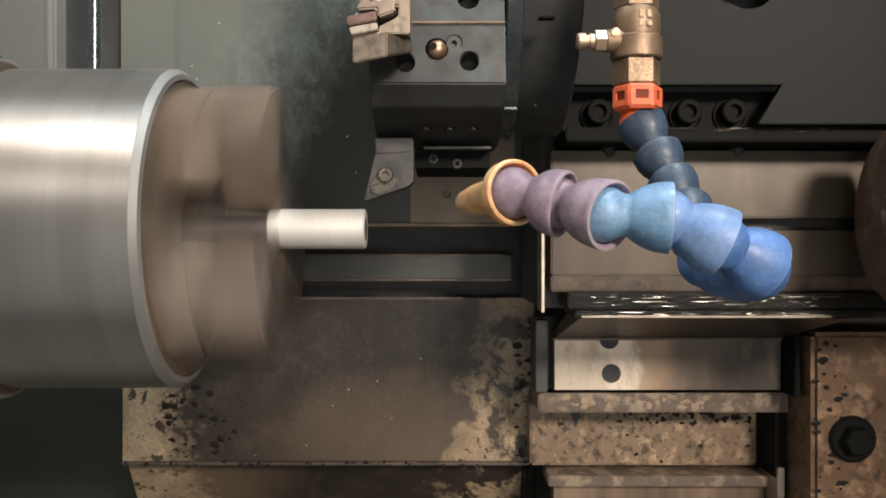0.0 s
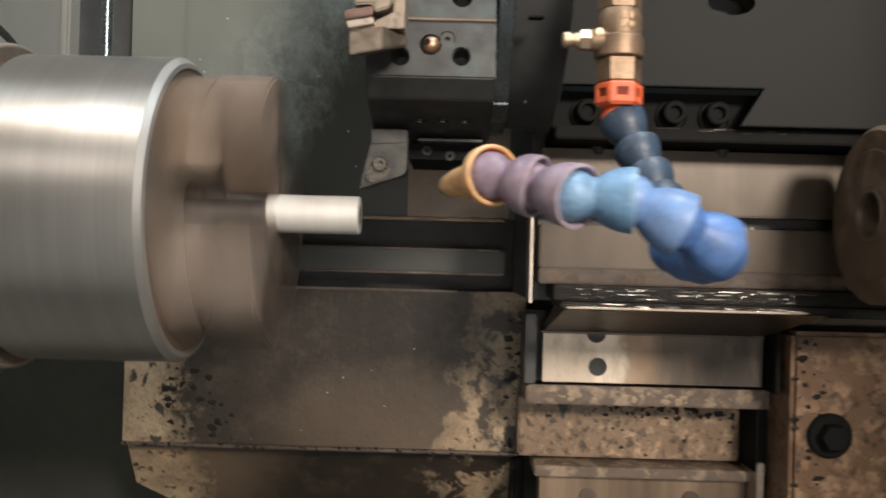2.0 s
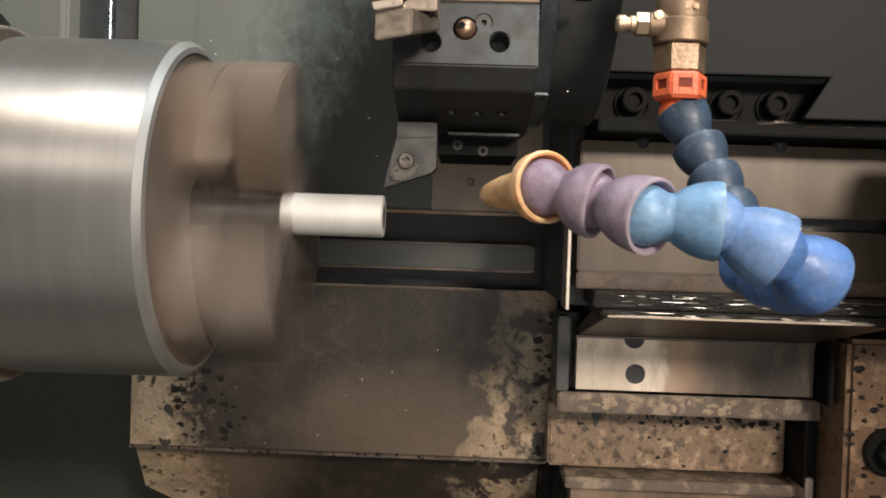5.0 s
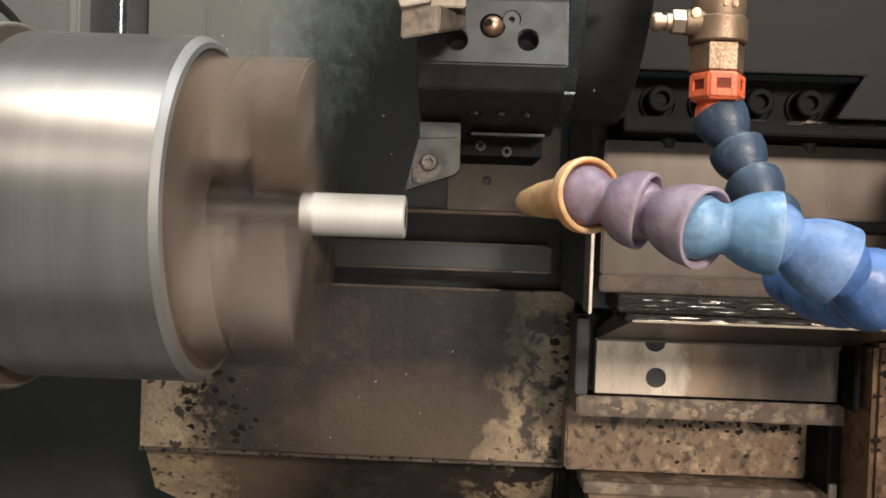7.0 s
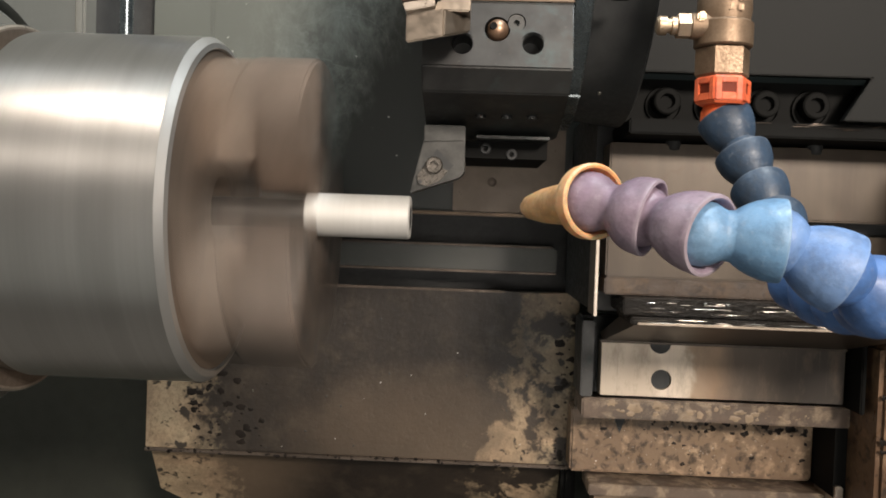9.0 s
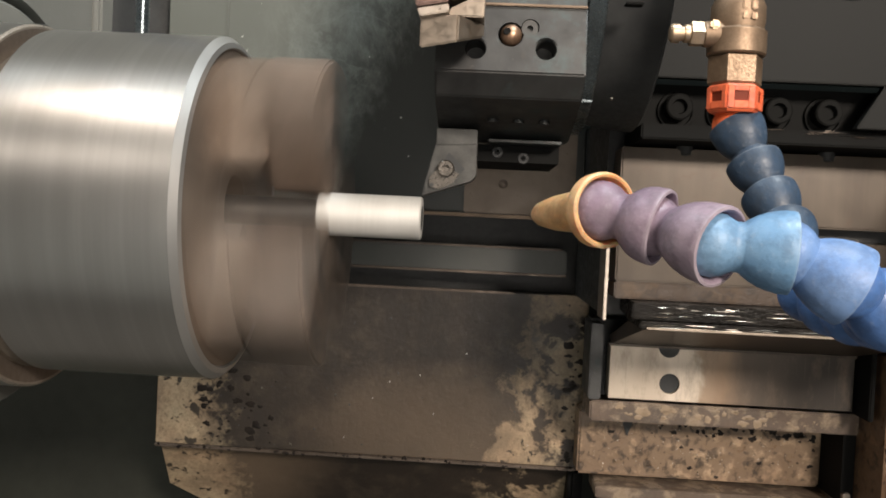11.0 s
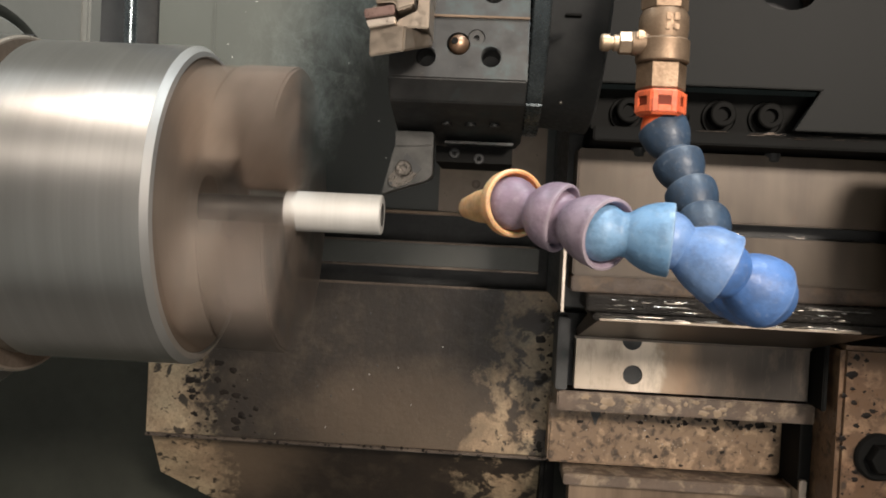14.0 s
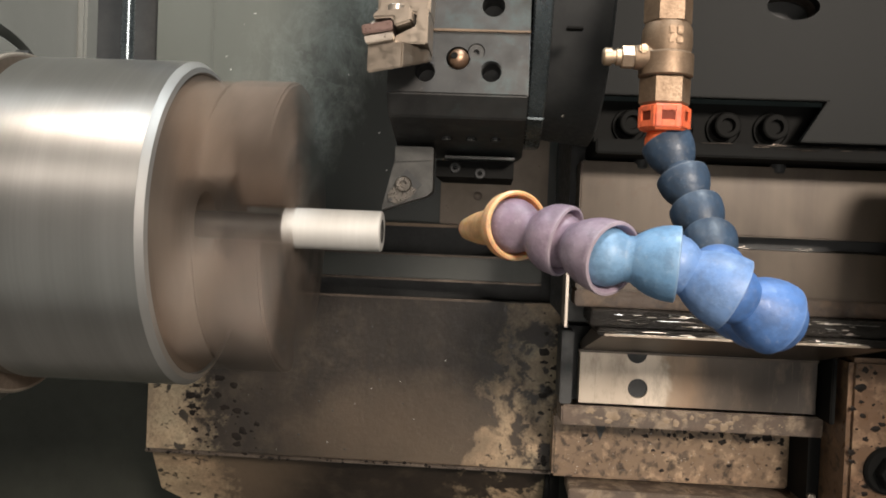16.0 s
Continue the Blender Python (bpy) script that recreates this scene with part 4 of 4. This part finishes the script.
# ---- coolant valve and hose ----
def valve():
    x, y = 0.1005, 0.452
    v = thing("ball_valve", (x, y, 0.083), "dull brass ball valve without its lever", "valve")
    up = (x, y, 0.5)

    def turn(name, z0, profile, seg, mat, label="", parent=v, shift=0.0):
        return part(name, lathe(B(), (x + shift, y, z0), (x + shift, y, 0.6), profile, seg), mat, parent, label, 25)
    turn("lower_nut", 0.0842, [(0, 0), (0, 0.0115), (0.0012, 0.0125), (0.0130, 0.0125), (0.0140, 0.0115), (0.0140, 0)], 6, BRASS)
    turn("collar", 0.0980, [(0, 0), (0, 0.0125), (0.0008, 0.0133), (0.0110, 0.0133), (0.0120, 0.0122), (0.0120, 0)], 40, BRASS)
    body = turn("body", 0.1098, [(0, 0), (0, 0.0118), (0.005, 0.0124), (0.011, 0.0122), (0.0145, 0.0108), (0.0145, 0)], 40, BRASS)
    turn("upper_nut", 0.1240, [(0, 0), (0, 0.0108), (0.001, 0.0118), (0.016, 0.0118), (0.017, 0.0108), (0.017, 0)], 6, BRASS)
    turn("black_fitting", 0.1405, [(0, 0), (0, 0.0135), (0.003, 0.0145), (0.16, 0.0145)], 24, BLACK)
    for k, (dx, dz, w, h) in enumerate(((-0.002, 0.1192, 0.0028, 0.0040), (0.0018, 0.1192, 0.0028, 0.0040), (-0.002, 0.1143, 0.0028, 0.003), (0.0018, 0.1143, 0.0028, 0.003))):
        part("raised_mark", box(B(), x + 0.002 + dx - w / 2, x + 0.002 + dx + w / 2, y - 0.0130, y - 0.0110, dz - h / 2, dz + h / 2, 0.0004), BRASS, body)
    left = (x - 0.1, y - 0.003, 0.1072)

    def stem(name, x0, profile, seg, mat, parent=v):
        return part(name, lathe(B(), (x0, y - 0.003, 0.1072), left, profile, seg), mat, parent, "", 25)
    st = stem("stem_boss", x - 0.008, [(0, 0), (0, 0.0065), (0.008, 0.0058), (0.0085, 0.005), (0.0085, 0)], 28, BRASS)
    stem("gland_nut", x - 0.0165, [(0, 0), (0, 0.0058), (0.0055, 0.0058), (0.006, 0.005), (0.006, 0)], 6, BRIGHT_BRASS, st)
    stem("stem", x - 0.0220, [(0, 0), (0, 0.0042), (0.0028, 0.0042), (0.0032, 0.0034), (0.0050, 0.0034), (0.0052, 0.0044), (0.0085, 0.0044), (0.0095, 0.0034), (0.0095, 0)], 16, BRIGHT_BRASS, st)
    part("stop_pin", box(B(), x - 0.0145, x - 0.0105, y - 0.0105, y - 0.0060, 0.1085, 0.1125, 0.0008), BRIGHT_BRASS, st)


def hose():
    x, y = 0.1005, 0.450
    h = thing("coolant_hose", (x, y, 0.083), "jointed navy, blue and purple plastic coolant hose with amber nozzle", "hose")
    nut = part("hex_connector", lathe(B(), (x, y, 0.0840), (x, y, 0.0), [(0, 0), (0, 0.0113), (0.001, 0.0122), (0.0115, 0.0122), (0.0125, 0.0113), (0.0125, 0)], 6), ORANGE, h, "orange hexagonal connector", 25)
    for turn in (-60, 0, 60):
        spin = Matrix.Translation((x, y, 0)) @ Matrix.Rotation(radians(turn), 4, "Z") @ Matrix.Translation((-x, -y, 0))
        pane = box(B(), x - 0.0034, x + 0.0034, y - 0.01066, y - 0.0095, 0.0752, 0.0812)
        pane.transform(spin)
        part("window", pane, WINDOW, nut, "recessed darker window")
        edge = B()
        for u0, u1, w0, w1 in ((-0.0060, -0.0032, 0.0728, 0.0830), (0.0032, 0.0060, 0.0728, 0.0830), (-0.0032, 0.0032, 0.0728, 0.0762), (-0.0032, 0.0032, 0.0806, 0.0830)):
            box(edge, x + u0, x + u1, y - 0.0115, y - 0.0102, w0, w1, 0.0003)
        edge.transform(spin)
        part("window_frame", edge, ORANGE, nut)
    part("connector_ball", ball(B(), (0.1030, 0.4530, 0.0662), 0.0110), ORANGE, h)
    nodes = [(0.1036, 0.4540, 0.0652), (0.1102, 0.4460, 0.0482), (0.1153, 0.4370, 0.0330), (0.1190, 0.4245, 0.0188), (0.1187, 0.4085, 0.0062),
             (0.1182, 0.3910, -0.0050), (0.1190, 0.3705, -0.0080), (0.1192, 0.3500, -0.0085), (0.1185, 0.3300, -0.0070), (0.1135, 0.3110, -0.0055),
             (0.0968, 0.3044, 0.0024), (0.0783, 0.3056, 0.0110), (0.0569, 0.3091, 0.0125), (0.0419, 0.3265, 0.0175), (0.0266, 0.3355, 0.0216)]
    mats = [NAVY] * 4 + [BLUE] * 6 + [PALE_BLUE, LIGHT_BLUE] + [PURPLE] * 2
    for k in range(len(nodes) - 1):
        a, b = Vector(nodes[k]), Vector(nodes[k + 1])
        d = (b - a).length
        # socket hugging the ball at a, waist, and the ball at b
        link = B()
        cup = mats[k] in (NAVY, BLUE, PALE_BLUE)
        bell, neck = (d - 0.0066, 0.0044) if cup else (d - 0.0098, 0.0042)
        prof = [(0.0020, 0.0102), (-0.0016, 0.0113), (-0.0020, 0.0118), (-0.0017, 0.0126), (-0.0010, 0.0127)]
        if mats[k] == PURPLE:
            prof = [(0.0, 0.0100), (-0.0036, 0.0112), (-0.0041, 0.0118), (-0.0038, 0.0127), (-0.0026, 0.0129), (-0.0010, 0.0127)]
        prof += [(-0.0010 + (bell + 0.0010) * u, 0.0127 - neck * u ** 2.2) for u in (0.2, 0.4, 0.6, 0.8, 1.0)]
        prof += [(bell + 0.0004, 0.0081)] if cup else [(bell + 0.0004, 0.0081), (bell + 0.0010, 0.0078), (d - 0.0072, 0.0077)]
        for j in range(9):
            an = radians((112 if cup else 128) - (14 if cup else 16) * j)
            prof.append((d + 0.0102 * math.cos(an), 0.0102 * math.sin(an)))
        prof.append((d + 0.0102, 0))
        lathe(link, a, b, prof, 40)
        part("hose_link", link, mats[k], h)
    a = Vector(nodes[-1])
    d = (Vector((0.0049, 0.3755, 0.0194)) - a).normalized()
    nozzle = part("nozzle", lathe(B(), a, a + d, [(0.0010, 0.0103), (-0.0030, 0.0112), (-0.0034, 0.0120), (-0.0028, 0.0128), (-0.0016, 0.0129), (0.0018, 0.0126), (0.0032, 0.0112), (0.0048, 0.0090), (0.0075, 0.0080), (0.0135, 0.0074), (0.026, 0.0064), (0.0360, 0.0046), (0.0395, 0.0030), (0.0395, 0.0018), (0.030, 0.0030)], 40), YELLOW, h, "amber tapered nozzle")


valve()
hose()


# ---- swarf, drops and glint strips ----
def swarf(name, count, region, size, material, label, seed):
    """Tiny curled chips or drops strewn over a patch; region gives x0, x1, y, z0, z1."""
    rnd = random.Random(seed)
    x0, x1, y, z0, z1 = region
    bm = B()
    for _ in range(count):
        c = Vector((rnd.uniform(x0, x1), y, rnd.uniform(z0, z1)))
        w, h, turn = size * rnd.uniform(0.4, 1.4), size * rnd.uniform(0.25, 0.7), rnd.uniform(0, math.tau)
        ring = [bm.verts.new(c + Vector((w * math.cos(a) * math.cos(turn) - h * math.sin(a) * math.sin(turn), 0, w * math.cos(a) * math.sin(turn) + h * math.sin(a) * math.cos(turn)))) for a in [math.tau * k / 7 for k in range(7)]]
        tip = bm.verts.new(c + Vector((0, -h * 0.8, 0)))
        for k in range(7):
            bm.faces.new((ring[k], ring[(k + 1) % 7], tip))
    return single(name, bm, material, label, "swarf", "stuff", "", 80)


def patches(name, count, region, size, material, label, seed, lean=0.0):
    """Thin ragged patches of caked oil or flaking paint on an upright face, thicker towards one end of z."""
    rnd = random.Random(seed)
    x0, x1, y, z0, z1 = region
    bm = B()
    for _ in range(count):
        u = rnd.random()
        u = u ** (1.0 + lean) if lean >= 0 else 1.0 - u ** (1.0 - lean)
        x, z = rnd.uniform(x0, x1), z0 + (z1 - z0) * u
        r, wide = size * (0.25 + 1.0 * rnd.random() ** 2), rnd.uniform(0.8, 1.9)
        jag = [rnd.uniform(0.55, 1.25) for _ in range(11)]
        ring = [bm.verts.new((x + r * wide * q * math.cos(math.tau * k / 11), y, z + r * q * math.sin(math.tau * k / 11))) for k, q in enumerate(jag)]
        inner = [bm.verts.new((x + 0.9 * (v.co.x - x), y - 0.00008, z + 0.9 * (v.co.z - z))) for v in ring]
        for k in range(11):
            j = (k + 1) % 11
            bm.faces.new((ring[k], ring[j], inner[j], inner[k]))
        bm.faces.new(inner)
    return single(name, bm, material, label, "dirt", "stuff", "", 80)


def strips(name, count, region, material, label, seed, rows=3):
    """Short streaks along an edge, in a few rows, each tilted its own way; bright ones imitate wet glints."""
    rnd = random.Random(seed)
    x0, x1, y, z0, z1 = region
    bm = B()
    for _ in range(count):
        row = rnd.randrange(rows)
        z = z0 + (z1 - z0) * (row + 0.5) / rows + rnd.gauss(0, 0.0005)
        x, w, h, tilt = rnd.uniform(x0, x1), 0.002 + 0.022 * rnd.random() ** 2, rnd.uniform(0.00007, 0.00022), rnd.uniform(-0.7, 0.9)
        pts = [(-0.5, -0.3), (-0.2, -1), (0.3, -0.7), (0.5, 0.2), (0.1, 1), (-0.3, 0.6)]
        ring = [bm.verts.new((x + w * u, y - 0.0003 + h * v * math.sin(tilt), z + h * v * math.cos(tilt) + 0.02 * w * u * rnd.uniform(-1, 1))) for u, v in pts]
        back = [bm.verts.new(v.co + Vector((0, 0.0006, 0))) for v in ring]
        bm.faces.new(ring)
        for k in range(6):
            bm.faces.new((ring[k], ring[(k + 1) % 6], back[(k + 1) % 6], back[k]))
    return single(name, bm, material, label, "swarf", "stuff")


# bright strips modelled in place of highlights on wet edges
strips("ledge_glints", 70, (0.10, 0.275, 0.6114, -0.0415, -0.0325), GLINT, "thin bright strips set as glints on the wet black ledge", 3)
strips("edge_glints", 60, (0.10, 0.27, 0.6044, -0.0476, -0.0445), GLINT, "bright strips set as wet glints along the ledge edge", 4)
strips("shelf_swarf", 30, (0.16, 0.44, 0.5934, 0.0800, 0.0832), FRAME, "bare flecks along the guard's lower edge", 5)
strips("groove_glints", 16, (0.15, 0.33, 0.6475, 0.0138, 0.0160), GLINT, "bright strips set as wet glints in the bed way groove", 6)
swarf("pan_chips", 34, (-0.29, 0.07, 0.8348, -0.20, -0.06), 0.0011, BLACK, "tiny dark chips on the brown way cover", 7)
swarf("pan_drops", 12, (-0.26, 0.08, 0.8348, -0.20, -0.10), 0.0007, ALUMINIUM, "tiny bright chips on the brown way cover", 8)
swarf("wall_chips", 16, (-0.24, 0.02, 0.8098, 0.06, 0.32), 0.0010, ALUMINIUM, "tiny bright chips stuck to the back wall", 9)
swarf("casting_drops", 80, (0.085, 0.275, 0.8028, -0.198, -0.150), 0.0006, GLINT, "coolant drops glinting on the mottled casting", 10)

patches("casting_grime", 70, (0.150, 0.288, 0.8029, -0.162, -0.1440), 0.0030, GRIME, "black oil caked along the top of the mottled casting", 21, -0.8)
patches("casting_spots", 26, (0.105, 0.286, 0.8029, -0.198, -0.150), 0.0016, GRIME, "small black oil spots on the mottled casting", 22)
patches("bar_flakes", 30, (0.105, 0.235, 0.7569, -0.1390, -0.1290), 0.0034, FLAKE, "cream paint flakes left on the dirty frame bar", 23)
patches("bar_flecks", 10, (0.225, 0.275, 0.7569, -0.1400, -0.1330), 0.0016, FLAKE, "small cream paint flecks on the dirty frame bar", 24)
patches("pan_spots", 55, (-0.268, -0.195, 0.8349, -0.202, -0.130), 0.0030, GRIME, "round black oil spots on the way cover", 25)
patches("pan_edge_grime", 40, (0.070, 0.0875, 0.8349, -0.200, -0.055), 0.0034, GRIME, "black oil crusted at the way cover's end", 26)
patches("lip_grime", 60, (-0.306, 0.080, 0.8318, -0.2068, -0.2035), 0.0016, GRIME, "ragged black oil along the folded lower edge", 27)
patches("block_grime", 44, (0.304, 0.328, 0.7079, -0.200, -0.075), 0.0024, GRIME, "black oil blotches on the rusty cast block", 28)


# ---- motion ----
def motions():
    """The chuck and its bar spin fast and rise a few millimetres towards the tool."""
    for ob, x in ((CHUCK, -0.205), (WORK, -0.09)):
        rows = []
        for k in range(481):
            t = k / 30
            lift = 0.0040 * min(max((t - 4.5) / 6.0, 0.0), 1.0)
            rows.append((t, BED @ pose(x, AX_Y, AX_Z + lift, PHASE - 80 * k)))
        walk(ob, rows)


PHASE = 133.0
motions()
